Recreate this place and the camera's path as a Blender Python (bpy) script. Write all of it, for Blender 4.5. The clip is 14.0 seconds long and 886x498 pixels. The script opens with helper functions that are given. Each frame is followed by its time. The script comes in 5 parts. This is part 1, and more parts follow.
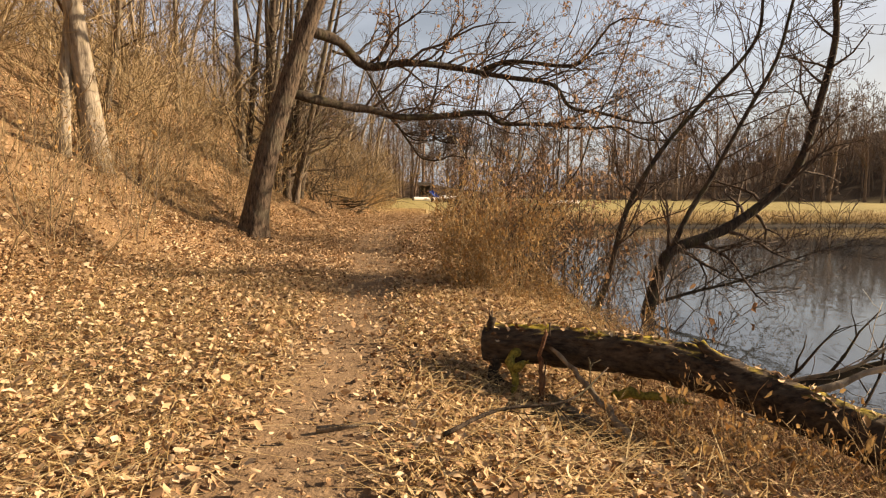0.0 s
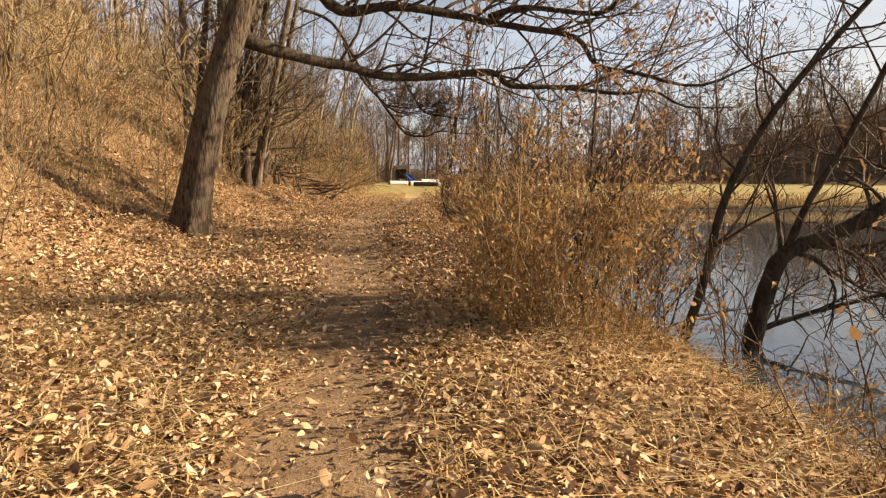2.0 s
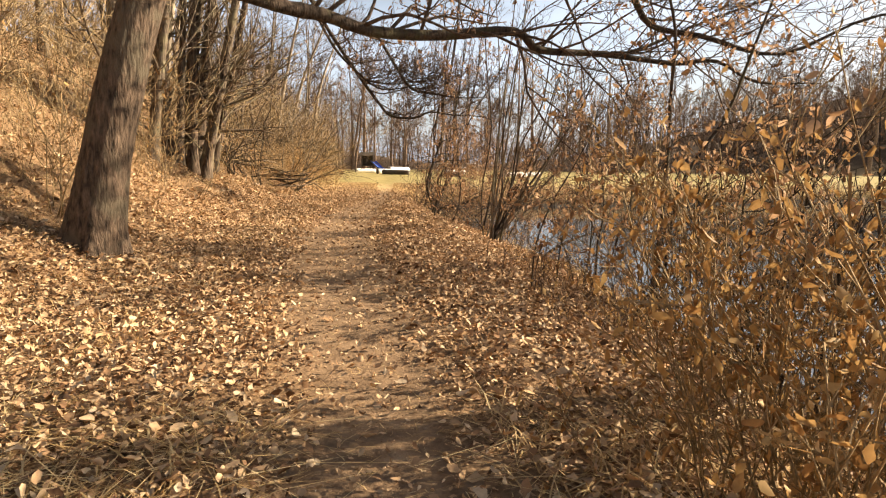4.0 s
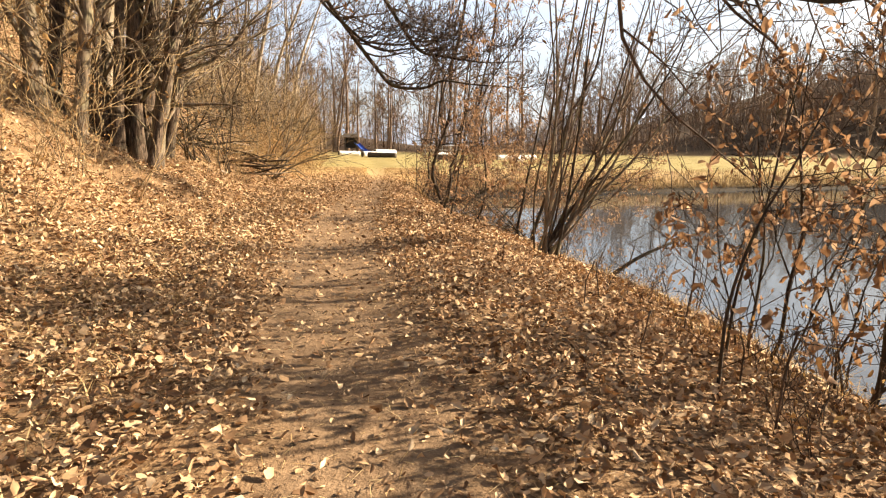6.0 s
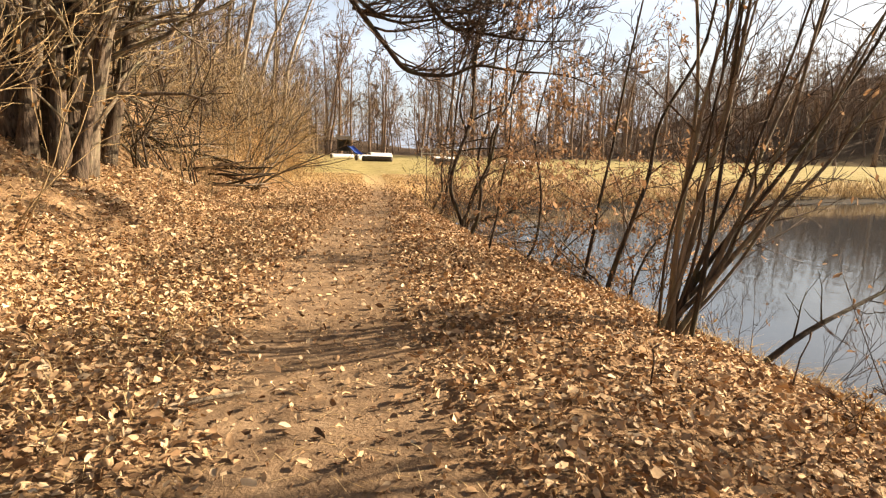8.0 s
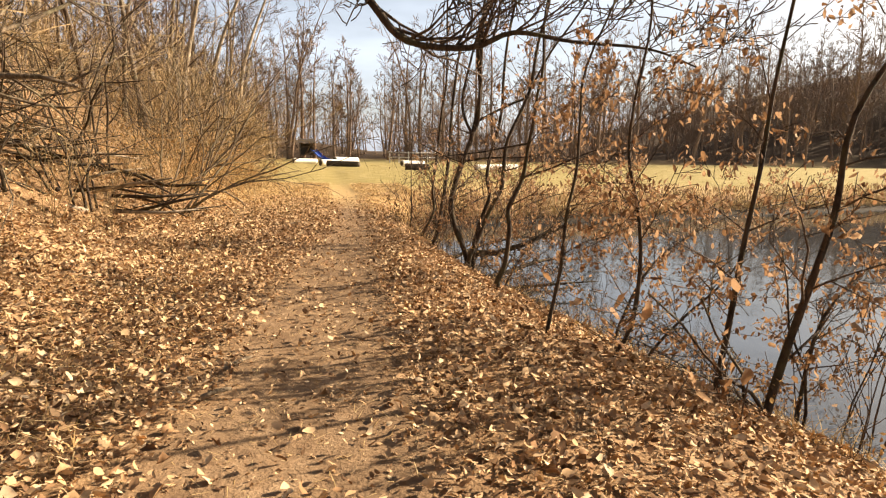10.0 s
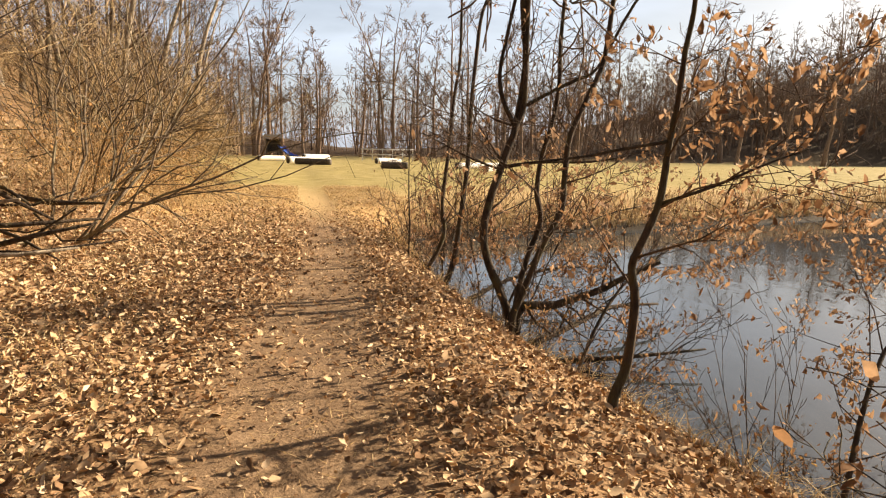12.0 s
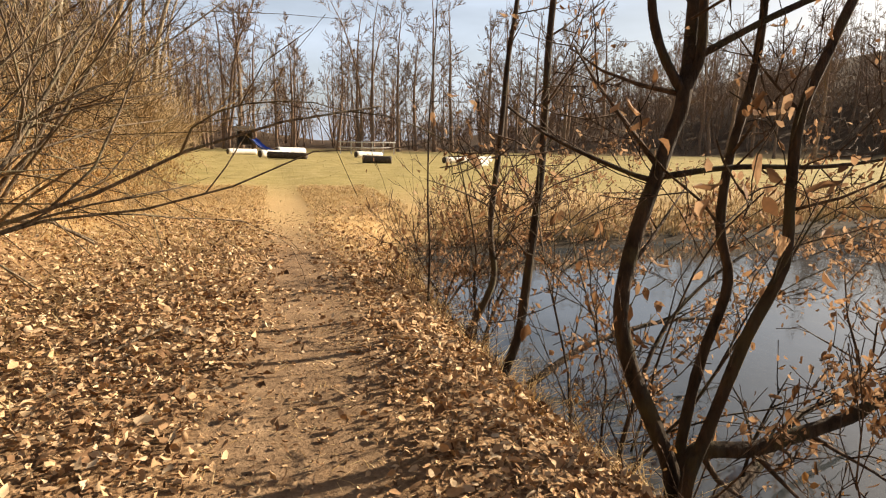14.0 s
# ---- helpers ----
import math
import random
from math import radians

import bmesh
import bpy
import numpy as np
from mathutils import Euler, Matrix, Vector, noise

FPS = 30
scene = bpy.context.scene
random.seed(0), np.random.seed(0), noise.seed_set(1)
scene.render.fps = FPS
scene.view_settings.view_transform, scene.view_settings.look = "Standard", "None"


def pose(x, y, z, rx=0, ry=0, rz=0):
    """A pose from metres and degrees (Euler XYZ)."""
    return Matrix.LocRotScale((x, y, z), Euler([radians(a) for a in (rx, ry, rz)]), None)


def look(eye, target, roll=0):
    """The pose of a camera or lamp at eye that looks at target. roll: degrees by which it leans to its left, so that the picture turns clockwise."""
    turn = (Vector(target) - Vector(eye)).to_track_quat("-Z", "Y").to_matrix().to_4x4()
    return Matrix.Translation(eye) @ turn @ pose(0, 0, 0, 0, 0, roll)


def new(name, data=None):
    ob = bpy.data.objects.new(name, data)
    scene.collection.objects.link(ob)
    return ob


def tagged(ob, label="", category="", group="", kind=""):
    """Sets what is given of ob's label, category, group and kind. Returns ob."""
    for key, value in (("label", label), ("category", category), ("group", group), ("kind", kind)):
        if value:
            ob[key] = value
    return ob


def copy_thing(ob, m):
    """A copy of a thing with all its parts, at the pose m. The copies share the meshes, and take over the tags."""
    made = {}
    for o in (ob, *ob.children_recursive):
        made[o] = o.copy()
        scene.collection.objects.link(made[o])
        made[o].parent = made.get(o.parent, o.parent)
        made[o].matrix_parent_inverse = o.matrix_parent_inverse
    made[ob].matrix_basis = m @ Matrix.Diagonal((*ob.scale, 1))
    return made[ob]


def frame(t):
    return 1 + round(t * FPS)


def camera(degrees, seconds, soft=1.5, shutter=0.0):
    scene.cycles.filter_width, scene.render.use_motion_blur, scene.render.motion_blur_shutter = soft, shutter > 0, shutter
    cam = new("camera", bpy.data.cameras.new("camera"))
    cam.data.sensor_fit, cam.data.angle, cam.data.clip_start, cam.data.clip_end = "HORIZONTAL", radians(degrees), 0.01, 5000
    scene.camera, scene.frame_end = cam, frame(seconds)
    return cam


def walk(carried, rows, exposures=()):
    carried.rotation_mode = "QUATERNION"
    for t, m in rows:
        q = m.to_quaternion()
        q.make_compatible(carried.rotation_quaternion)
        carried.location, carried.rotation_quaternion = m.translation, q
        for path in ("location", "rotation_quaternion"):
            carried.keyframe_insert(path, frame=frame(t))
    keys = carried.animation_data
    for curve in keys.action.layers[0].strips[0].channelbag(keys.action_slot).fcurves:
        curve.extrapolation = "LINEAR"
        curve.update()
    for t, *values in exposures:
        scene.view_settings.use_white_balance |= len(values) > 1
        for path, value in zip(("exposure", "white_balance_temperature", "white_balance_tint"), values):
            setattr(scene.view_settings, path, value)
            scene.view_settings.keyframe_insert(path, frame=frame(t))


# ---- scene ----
cam = camera(74.0, 14.0, 1.2)
PATH = [
    (0.0, look((0.216, 0.784, 1.267), (0.197, 2.974, 1.052), 0.4)),
    (0.5, look((0.146, 1.502, 1.252), (0.143, 3.691, 1.037), 0.4)),
    (1.0, look((0.030, 2.292, 1.239), (0.040, 4.483, 1.024), 0.3)),
    (1.5, look((-0.108, 3.143, 1.208), (-0.064, 5.328, 0.965), 0.3)),
    (2.0, look((-0.288, 4.014, 1.185), (-0.211, 6.195, 0.912), 0.2)),
    (4.5, look((-1.058, 7.955, 1.277), (-0.826, 10.118, 0.950), 0.7)),
    (5.0, look((-1.186, 8.839, 1.284), (-0.944, 10.999, 0.942), 0.6)),
    (5.5, look((-1.252, 9.654, 1.265), (-0.991, 11.806, 0.895), 0.3)),
    (6.0, look((-1.326, 10.508, 1.274), (-1.047, 12.657, 0.890), 0.6)),
    (6.5, look((-1.373, 11.307, 1.269), (-1.096, 13.453, 0.872), 0.7)),
    (7.0, look((-1.450, 12.142, 1.299), (-1.166, 14.288, 0.906), 1.0)),
    (7.5, look((-1.493, 12.924, 1.291), (-1.200, 15.070, 0.903), 0.9)),
    (8.0, look((-1.550, 13.825, 1.319), (-1.238, 15.971, 0.947), 1.2)),
    (10.5, look((-1.601, 18.214, 1.448), (-1.127, 20.331, 1.087), 0.9)),
    (11.0, look((-1.553, 19.104, 1.464), (-1.045, 21.214, 1.101), 1.1)),
    (11.5, look((-1.521, 19.912, 1.456), (-0.992, 22.017, 1.091), 1.2)),
    (12.0, look((-1.542, 20.787, 1.462), (-0.998, 22.886, 1.090), 1.1)),
    (12.5, look((-1.524, 21.615, 1.450), (-0.975, 23.712, 1.071), 1.0)),
    (13.0, look((-1.506, 22.519, 1.422), (-0.939, 24.609, 1.033), 0.6)),
    (13.5, look((-1.454, 23.317, 1.423), (-0.851, 25.397, 1.036), 1.0)),
    (14.0, look((-1.342, 24.164, 1.438), (-0.718, 26.235, 1.042), 1.1)),
]
walk(cam, PATH, [(0.0, 0.95, 8200, 15), (3.0, 1.22, 7700, 13), (5.0, 1.57, 7500, 12.5), (7.0, 1.63, 7600, 12.5), (8.0, 1.48, 7650, 12.7), (11.0, 1.34, 7800, 13.5), (14.0, 1.07, 7400, 12.5)])

# ---- world, sun ----
SUN_AZ, SUN_EL = 79.0, 25.0      # clockwise from +y; above the horizon
world = bpy.data.worlds.new("sky")
scene.world = world
world.use_nodes = True
wn = world.node_tree.nodes
sky = wn.new("ShaderNodeTexSky")
sky.sky_type = "NISHITA"
sky.sun_disc = False
sky.sun_elevation = radians(SUN_EL)
sky.sun_rotation = radians(SUN_AZ)
sky.air_density, sky.dust_density, sky.ozone_density = 1.0, 2.0, 1.0
wn["Background"].inputs["Strength"].default_value = 0.05
hazy = wn.new("ShaderNodeMix")
hazy.data_type = "RGBA"
wisp = wn.new("ShaderNodeTexNoise")
wisp.inputs["Scale"].default_value, wisp.inputs["Detail"].default_value = 2.6, 5
wmap = wn.new("ShaderNodeMapping")
wmap.inputs["Scale"].default_value = (1.0, 1.0, 4.0)
wco = wn.new("ShaderNodeTexCoord")
wrange = wn.new("ShaderNodeMapRange")
wrange.inputs["From Min"].default_value, wrange.inputs["From Max"].default_value = 0.35, 0.65
wrange.inputs["To Min"].default_value, wrange.inputs["To Max"].default_value = 0.26, 0.62
world.node_tree.links.new(wco.outputs["Generated"], wmap.inputs["Vector"])
world.node_tree.links.new(wmap.outputs[0], wisp.inputs["Vector"])
world.node_tree.links.new(wisp.outputs[0], wrange.inputs["Value"])
hazy.inputs[7].default_value = (8.8, 10.9, 14.4, 1)
# the haze is thickest towards the horizon and thins out overhead
wsep = wn.new("ShaderNodeSeparateXYZ")
wthin = wn.new("ShaderNodeMapRange")
wthin.interpolation_type = "SMOOTHSTEP"
wthin.inputs["From Min"].default_value, wthin.inputs["From Max"].default_value = 0.18, 0.55
wthin.inputs["To Min"].default_value, wthin.inputs["To Max"].default_value = 1.0, 0.0
wmul = wn.new("ShaderNodeMath")
wmul.operation = "MULTIPLY"
world.node_tree.links.new(wco.outputs["Generated"], wsep.inputs[0])
world.node_tree.links.new(wsep.outputs[2], wthin.inputs["Value"])
world.node_tree.links.new(wrange.outputs[0], wmul.inputs[0])
world.node_tree.links.new(wthin.outputs[0], wmul.inputs[1])
world.node_tree.links.new(wmul.outputs[0], hazy.inputs[0])
world.node_tree.links.new(sky.outputs[0], hazy.inputs[6])
world.node_tree.links.new(hazy.outputs[2], wn["Background"].inputs["Color"])
sun = new("sun", bpy.data.lights.new("sun", "SUN"))
sun.data.energy, sun.data.angle, sun.data.color = 5.0, radians(0.55), (1.0, 0.90, 0.76)
s_az, s_el = radians(SUN_AZ), radians(SUN_EL)
SUN_DIR = Vector((math.sin(s_az) * math.cos(s_el), math.cos(s_az) * math.cos(s_el), math.sin(s_el)))
sun.matrix_world = look(SUN_DIR * 50, (0, 0, 0))


# ---- materials ----
def material(name, rough=0.85, spec=0.3):
    m = bpy.data.materials.new(name)
    m.use_nodes = True
    b = m.node_tree.nodes["Principled BSDF"]
    b.inputs["Roughness"].default_value = rough
    b.inputs["Specular IOR Level"].default_value = spec
    return m, m.node_tree.nodes, m.node_tree.links, b


def ramp(nodes, stops):
    r = nodes.new("ShaderNodeValToRGB")
    e = r.color_ramp.elements
    while len(e) < len(stops):
        e.new(0.5)
    for k, (p, c) in enumerate(stops):
        e[k].position, e[k].color = p, (*c, 1)
    return r


def noise_tex(nodes, links, scale, detail=4.0, stretch=None, rough=0.6):
    n = nodes.new("ShaderNodeTexNoise")
    n.inputs["Scale"].default_value, n.inputs["Detail"].default_value, n.inputs["Roughness"].default_value = scale, detail, rough
    co = nodes.new("ShaderNodeTexCoord")
    if stretch:
        mp = nodes.new("ShaderNodeMapping")
        mp.inputs["Scale"].default_value = stretch
        links.new(co.outputs["Object"], mp.inputs["Vector"])
        links.new(mp.outputs[0], n.inputs["Vector"])
    else:
        links.new(co.outputs["Object"], n.inputs["Vector"])
    return n


def mix(nodes, links, a, b, f, kind="MIX"):
    m = nodes.new("ShaderNodeMix")
    m.data_type, m.blend_type = "RGBA", kind
    for sock, v in ((m.inputs[6], a), (m.inputs[7], b), (m.inputs[0], f)):
        if isinstance(v, bpy.types.NodeSocket):
            links.new(v, sock)
        else:
            sock.default_value = (*v, 1) if isinstance(v, tuple) else v
    return m.outputs[2]


def bump(nodes, links, b, h, strength, dist):
    n = nodes.new("ShaderNodeBump")
    n.inputs["Strength"].default_value, n.inputs["Distance"].default_value = strength, dist
    links.new(h, n.inputs["Height"])
    links.new(n.outputs[0], b.inputs["Normal"])


def bark(name, dark, light, patch=None, scale=14.0):
    m, n, l, b = material(name, 0.9, 0.2)
    fine = noise_tex(n, l, scale, 6, (1, 1, 0.22))
    r = ramp(n, [(0.33, dark), (0.68, light)])
    l.new(fine.outputs[0], r.inputs[0])
    col = r.outputs[0]
    if patch:
        big = noise_tex(n, l, 3.2, 5)
        rr = ramp(n, [(0.5, (0, 0, 0)), (0.62, (1, 1, 1))])
        l.new(big.outputs[0], rr.inputs[0])
        col = mix(n, l, col, patch, rr.outputs[0])
    l.new(col, b.inputs["Base Color"])
    bump(n, l, b, fine.outputs[0], 1.0, 0.05)
    return m


def random_leaf(name, stops, rough=0.6, trans=0.0, obj=False):
    m, n, l, b = material(name, rough, 0.15)
    g = n.new("ShaderNodeNewGeometry")
    r = ramp(n, stops)
    l.new(g.outputs["Random Per Island"], r.inputs[0])
    fine = noise_tex(n, l, 60, 3)
    c = mix(n, l, r.outputs[0], (0.5, 0.5, 0.5), 0.0)
    v = n.new("ShaderNodeHueSaturation")
    mr = n.new("ShaderNodeMapRange")
    mr.inputs["To Min"].default_value, mr.inputs["To Max"].default_value = 0.7, 1.3
    l.new(fine.outputs[0], mr.inputs["Value"])
    l.new(mr.outputs[0], v.inputs["Value"])
    l.new(c, v.inputs["Color"])
    l.new(v.outputs[0], b.inputs["Base Color"])
    if trans:
        t = n.new("ShaderNodeBsdfTranslucent")
        l.new(v.outputs[0], t.inputs["Color"])
        s = n.new("ShaderNodeMixShader")
        s.inputs[0].default_value = trans
        l.new(b.outputs[0], s.inputs[1])
        l.new(t.outputs[0], s.inputs[2])
        l.new(s.outputs[0], n["Material Output"].inputs["Surface"])
    return m


BARK_OAK = bark("oak_bark", (0.022, 0.016, 0.011), (0.18, 0.125, 0.085), (0.115, 0.092, 0.062), 22.0)
BARK_GREY = bark("grey_bark", (0.06, 0.046, 0.033), (0.27, 0.205, 0.14), (0.20, 0.17, 0.105))
BARK_PALE = bark("pale_bark", (0.11, 0.084, 0.06), (0.46, 0.38, 0.28), (0.28, 0.225, 0.15), 9)
BARK_ALDER = bark("alder_bark", (0.02, 0.015, 0.011), (0.10, 0.07, 0.047), (0.075, 0.062, 0.033))
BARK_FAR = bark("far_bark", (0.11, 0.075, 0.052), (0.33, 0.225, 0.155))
BARK_BRUSH = bark("brush_bark", (0.17, 0.118, 0.06), (0.45, 0.32, 0.17))
TWIG = bark("twig_bark", (0.05, 0.035, 0.025), (0.16, 0.11, 0.075))
LITTER = random_leaf("leaf_litter", [(0.0, (0.11, 0.06, 0.033)), (0.22, (0.30, 0.175, 0.092)), (0.5, (0.53, 0.345, 0.19)), (0.8, (0.62, 0.435, 0.258)), (1.0, (0.66, 0.505, 0.33))], 0.9)
DRY_LEAF = random_leaf("dry_leaf", [(0.0, (0.15, 0.075, 0.037)), (0.5, (0.36, 0.205, 0.105)), (1.0, (0.55, 0.37, 0.23))], 0.7, 0.4)
BRUSH_LEAF = random_leaf("brush_leaf", [(0.0, (0.24, 0.12, 0.045)), (0.5, (0.42, 0.245, 0.095)), (1.0, (0.55, 0.36, 0.15))], 0.6, 0.3)
STRAW = random_leaf("straw", [(0.0, (0.36, 0.22, 0.09)), (0.5, (0.58, 0.40, 0.185)), (1.0, (0.72, 0.56, 0.31))], 0.6, 0.15)
MEADOW = random_leaf("meadow_grass", [(0.0, (0.22, 0.195, 0.06)), (0.5, (0.345, 0.285, 0.105)), (1.0, (0.47, 0.375, 0.165))], 0.6, 0.15)
REED = random_leaf("dry_reed", [(0.0, (0.18, 0.115, 0.055)), (0.5, (0.34, 0.23, 0.11)), (1.0, (0.50, 0.36, 0.19))], 0.7, 0.15)


def ground_material():
    m, n, l, b = material("ground", 0.95, 0.15)
    at = n.new("ShaderNodeAttribute")
    at.attribute_name = "zone"
    sep = n.new("ShaderNodeSeparateColor")
    l.new(at.outputs["Color"], sep.inputs[0])
    fine, mid, big = noise_tex(n, l, 38, 6), noise_tex(n, l, 6, 5), noise_tex(n, l, 0.9, 4)
    r1 = ramp(n, [(0.3, (0.09, 0.052, 0.028)), (0.5, (0.25, 0.153, 0.08)), (0.72, (0.47, 0.315, 0.175))])
    l.new(fine.outputs[0], r1.inputs[0])
    r2 = ramp(n, [(0.3, (0.15, 0.095, 0.057)), (0.6, (0.29, 0.193, 0.115)), (0.75, (0.41, 0.29, 0.18))])
    l.new(mid.outputs[0], r2.inputs[0])
    r2b = mix(n, l, r2.outputs[0], r1.outputs[0], 0.2)
    r3 = ramp(n, [(0.3, (0.27, 0.228, 0.08)), (0.5, (0.36, 0.295, 0.112)), (0.7, (0.45, 0.36, 0.16))])
    l.new(big.outputs[0], r3.inputs[0])
    r3f = mix(n, l, r3.outputs[0], r1.outputs[0], 0.12)
    straw = mix(n, l, (0.60, 0.42, 0.20), r1.outputs[0], 0.3)
    c = mix(n, l, r1.outputs[0], r2b, sep.outputs[0])
    c = mix(n, l, c, straw, sep.outputs[2])
    c = mix(n, l, c, r3f, sep.outputs[1])
    # far ground darkened in colour to stand for the backlit hillside's shade
    far_shade = ramp(n, [(0.35, (0.05, 0.032, 0.02)), (0.65, (0.13, 0.085, 0.05))])
    l.new(mid.outputs[0], far_shade.inputs[0])
    c = mix(n, l, c, far_shade.outputs[0], at.outputs["Alpha"])
    ge = n.new("ShaderNodeNewGeometry")
    sz = n.new("ShaderNodeSeparateXYZ")
    l.new(ge.outputs["Position"], sz.inputs[0])
    wet = n.new("ShaderNodeMapRange")
    wet.inputs["From Min"].default_value, wet.inputs["From Max"].default_value = -0.48, -0.66
    l.new(sz.outputs[2], wet.inputs["Value"])
    c = mix(n, l, c, (0.055, 0.042, 0.028), wet.outputs[0])
    l.new(c, b.inputs["Base Color"])
    bump(n, l, b, fine.outputs[0], 0.6, 0.025)
    return m


def water_material():
    m, n, l, b = material("water", 0.04, 1.0)
    b.inputs["IOR"].default_value = 1.42
    b.inputs["Base Color"].default_value = (0.044, 0.051, 0.056, 1)
    a = noise_tex(n, l, 2.2, 3, (1, 0.6, 1))
    bump(n, l, b, a.outputs[0], 0.10, 0.05)
    return m


GROUND, WATER = ground_material(), water_material()


# ---- geometry helpers ----
class Tubes:
    """Collects round tapered tubes in one mesh."""

    def __init__(self, flat=False):
        self.v, self.f, self.flat = [], [], flat

    def ribbon(self, pts, radii):
        """A thin twig as a twisted strip."""
        v, f, base = self.v, self.f, len(self.v)
        d = pts[-1] - pts[0]
        side = d.cross(Vector((0.7, 0.2, 0.3)) if len(v) % 4 else Vector((0.1, 0.8, 0.5))).normalized()
        for p, r in zip(pts, radii):
            a, b = p + side * r, p - side * r
            v.append((a.x, a.y, a.z))
            v.append((b.x, b.y, b.z))
        for i in range(len(pts) - 1):
            k = base + 2 * i
            f.append((k, k + 1, k + 3, k + 2))

    def add(self, other):
        n = len(self.v)
        self.v += other.v
        self.f += [tuple(i + n for i in f) for f in other.f]

    def tube(self, pts, radii, n=5, tip=True):
        v, f, base = self.v, self.f, len(self.v)
        last = len(pts) - 1
        side = None
        for i, p in enumerate(pts):
            d = (pts[min(i + 1, last)] - pts[max(i - 1, 0)])
            if side is None:
                side = d.cross(Vector((0.31, 0.87, 0.37)))
            side = side - d * (side.dot(d) / max(d.length_squared, 1e-9))
            side.normalize()
            up = d.cross(side).normalized()
            r = radii[i]
            for k in range(n):
                a = 2 * math.pi * k / n
                q = p + side * (r * math.cos(a)) + up * (r * math.sin(a))
                v.append((q.x, q.y, q.z))
        for i in range(last):
            for k in range(n):
                a, b = base + i * n + k, base + i * n + (k + 1) % n
                f.append((a, b, b + n, a + n))
        f.append(tuple(base + last * n + k for k in range(n)))
        f.append(tuple(base + n - 1 - k for k in range(n)))


def mesh_ob(name, verts, faces, mat, parent=None, label="", smooth=True):
    me = bpy.data.meshes.new(name)
    me.from_pydata(verts, [], faces)
    me.materials.append(mat)
    if smooth:
        me.polygons.foreach_set("use_smooth", [True] * len(me.polygons))
    me.update()
    ob = new(name, me)
    if parent:
        ob.parent = parent
    if label:
        ob["label"] = label
    return ob


def part(name, tb, mat, parent, label="", kind=""):
    ob = mesh_ob(name, tb.v, tb.f, mat, parent, label)
    if kind:
        ob["kind"] = kind
    return ob


def quads_ob(name, verts, quads, mat, parent=None, smooth=False):
    """A mesh from numpy arrays of vertices (n, 3) and four-cornered faces (m, 4)."""
    me = bpy.data.meshes.new(name)
    nv, nf = len(verts), len(quads)
    me.vertices.add(nv)
    me.vertices.foreach_set("co", np.asarray(verts, dtype=np.float32).ravel())
    me.loops.add(nf * 4)
    me.loops.foreach_set("vertex_index", np.asarray(quads, dtype=np.int32).ravel())
    me.polygons.add(nf)
    me.polygons.foreach_set("loop_start", np.arange(0, nf * 4, 4, dtype=np.int32))
    me.polygons.foreach_set("use_smooth", np.full(nf, smooth))
    me.materials.append(mat)
    me.update(calc_edges=True)
    ob = new(name, me)
    if parent:
        ob.parent = parent
    return ob


def leaves_mesh(spots, size, rng, droop=0.6, var=0.35, fine=True, jumble=0.27):
    """Folded leaves, four quads each (two if not fine), at spots (n, 3): arrays of vertices and faces. droop 1: hanging, 0: lying."""
    n = len(spots)
    base = np.array([(0, -0.5, 0), (-0.30, -0.12, 0.07), (-0.24, 0.22, 0.06), (0, 0.5, -0.03), (0.24, 0.22, 0.06), (0.30, -0.12, 0.07)])
    if fine:
        base = np.array([(0, -0.5, 0.03), (0, -0.02, -0.015), (0, 0.5, -0.05), (-0.19, -0.34, 0.05), (-0.31, -0.04, 0.07), (-0.21, 0.28, 0.04), (0.19, -0.34, 0.05), (0.31, -0.04, 0.07), (0.21, 0.28, 0.04)])
    s = size * np.clip(np.exp(rng.normal(0, var, (n, 1, 1))), 0.35, 1.7)
    v = (base[None] + rng.normal(0, 0.055, (n, len(base), 3)) * np.array((1.0, 1.3, 0.7))) * s
    fold = rng.uniform(-1.6, 3.4, (n, 1))
    v[:, :, 2] *= fold
    v[:, :, 0] *= rng.uniform(0.5, 1.2, (n, 1)) * (1 - 0.3 * droop)
    curl = rng.uniform(-0.25, 0.45, n) * size
    for i, c in (((2, 1.0), (5, 0.45), (8, 0.45), (0, 0.3)) if fine else ((3, 1.0),)):
        v[:, i, 2] += curl * c
    tilt = rng.normal(0, jumble + droop * 0.45, n) - droop * 1.2
    lean = rng.normal(0, jumble + droop * 0.25, n)
    yaw = rng.uniform(0, 2 * math.pi, n)

    def rot(a, i, j):
        c, sn = np.cos(a)[:, None], np.sin(a)[:, None]
        p, q = v[:, :, i].copy(), v[:, :, j].copy()
        v[:, :, i], v[:, :, j] = c * p - sn * q, sn * p + c * q

    rot(tilt, 1, 2), rot(lean, 0, 2), rot(yaw, 0, 1)
    v += np.asarray(spots)[:, None, :]
    k = np.arange(n)[:, None] * len(base)
    faces = ((0, 1, 4, 3), (1, 2, 5, 4), (0, 6, 7, 1), (1, 7, 8, 2)) if fine else ((0, 3, 2, 1), (0, 5, 4, 3))
    q = np.concatenate([k + np.array(f) for f in faces], 1).reshape(-1, 4)
    return v.reshape(-1, 3), q


def smooth_line(pts, steps=4):
    """A Catmull-Rom line through the points."""
    p = [Vector(q) for q in pts]
    p = [p[0] * 2 - p[1]] + p + [p[-1] * 2 - p[-2]]
    out = []
    for i in range(1, len(p) - 2):
        a, b, c, d = p[i - 1], p[i], p[i + 1], p[i + 2]
        for k in range(steps):
            t = k / steps
            out.append(0.5 * (2 * b + (c - a) * t + (2 * a - 5 * b + 4 * c - d) * t * t + (3 * b - a - 3 * c + d) * t ** 3))
    out.append(p[-2].copy())
    return out


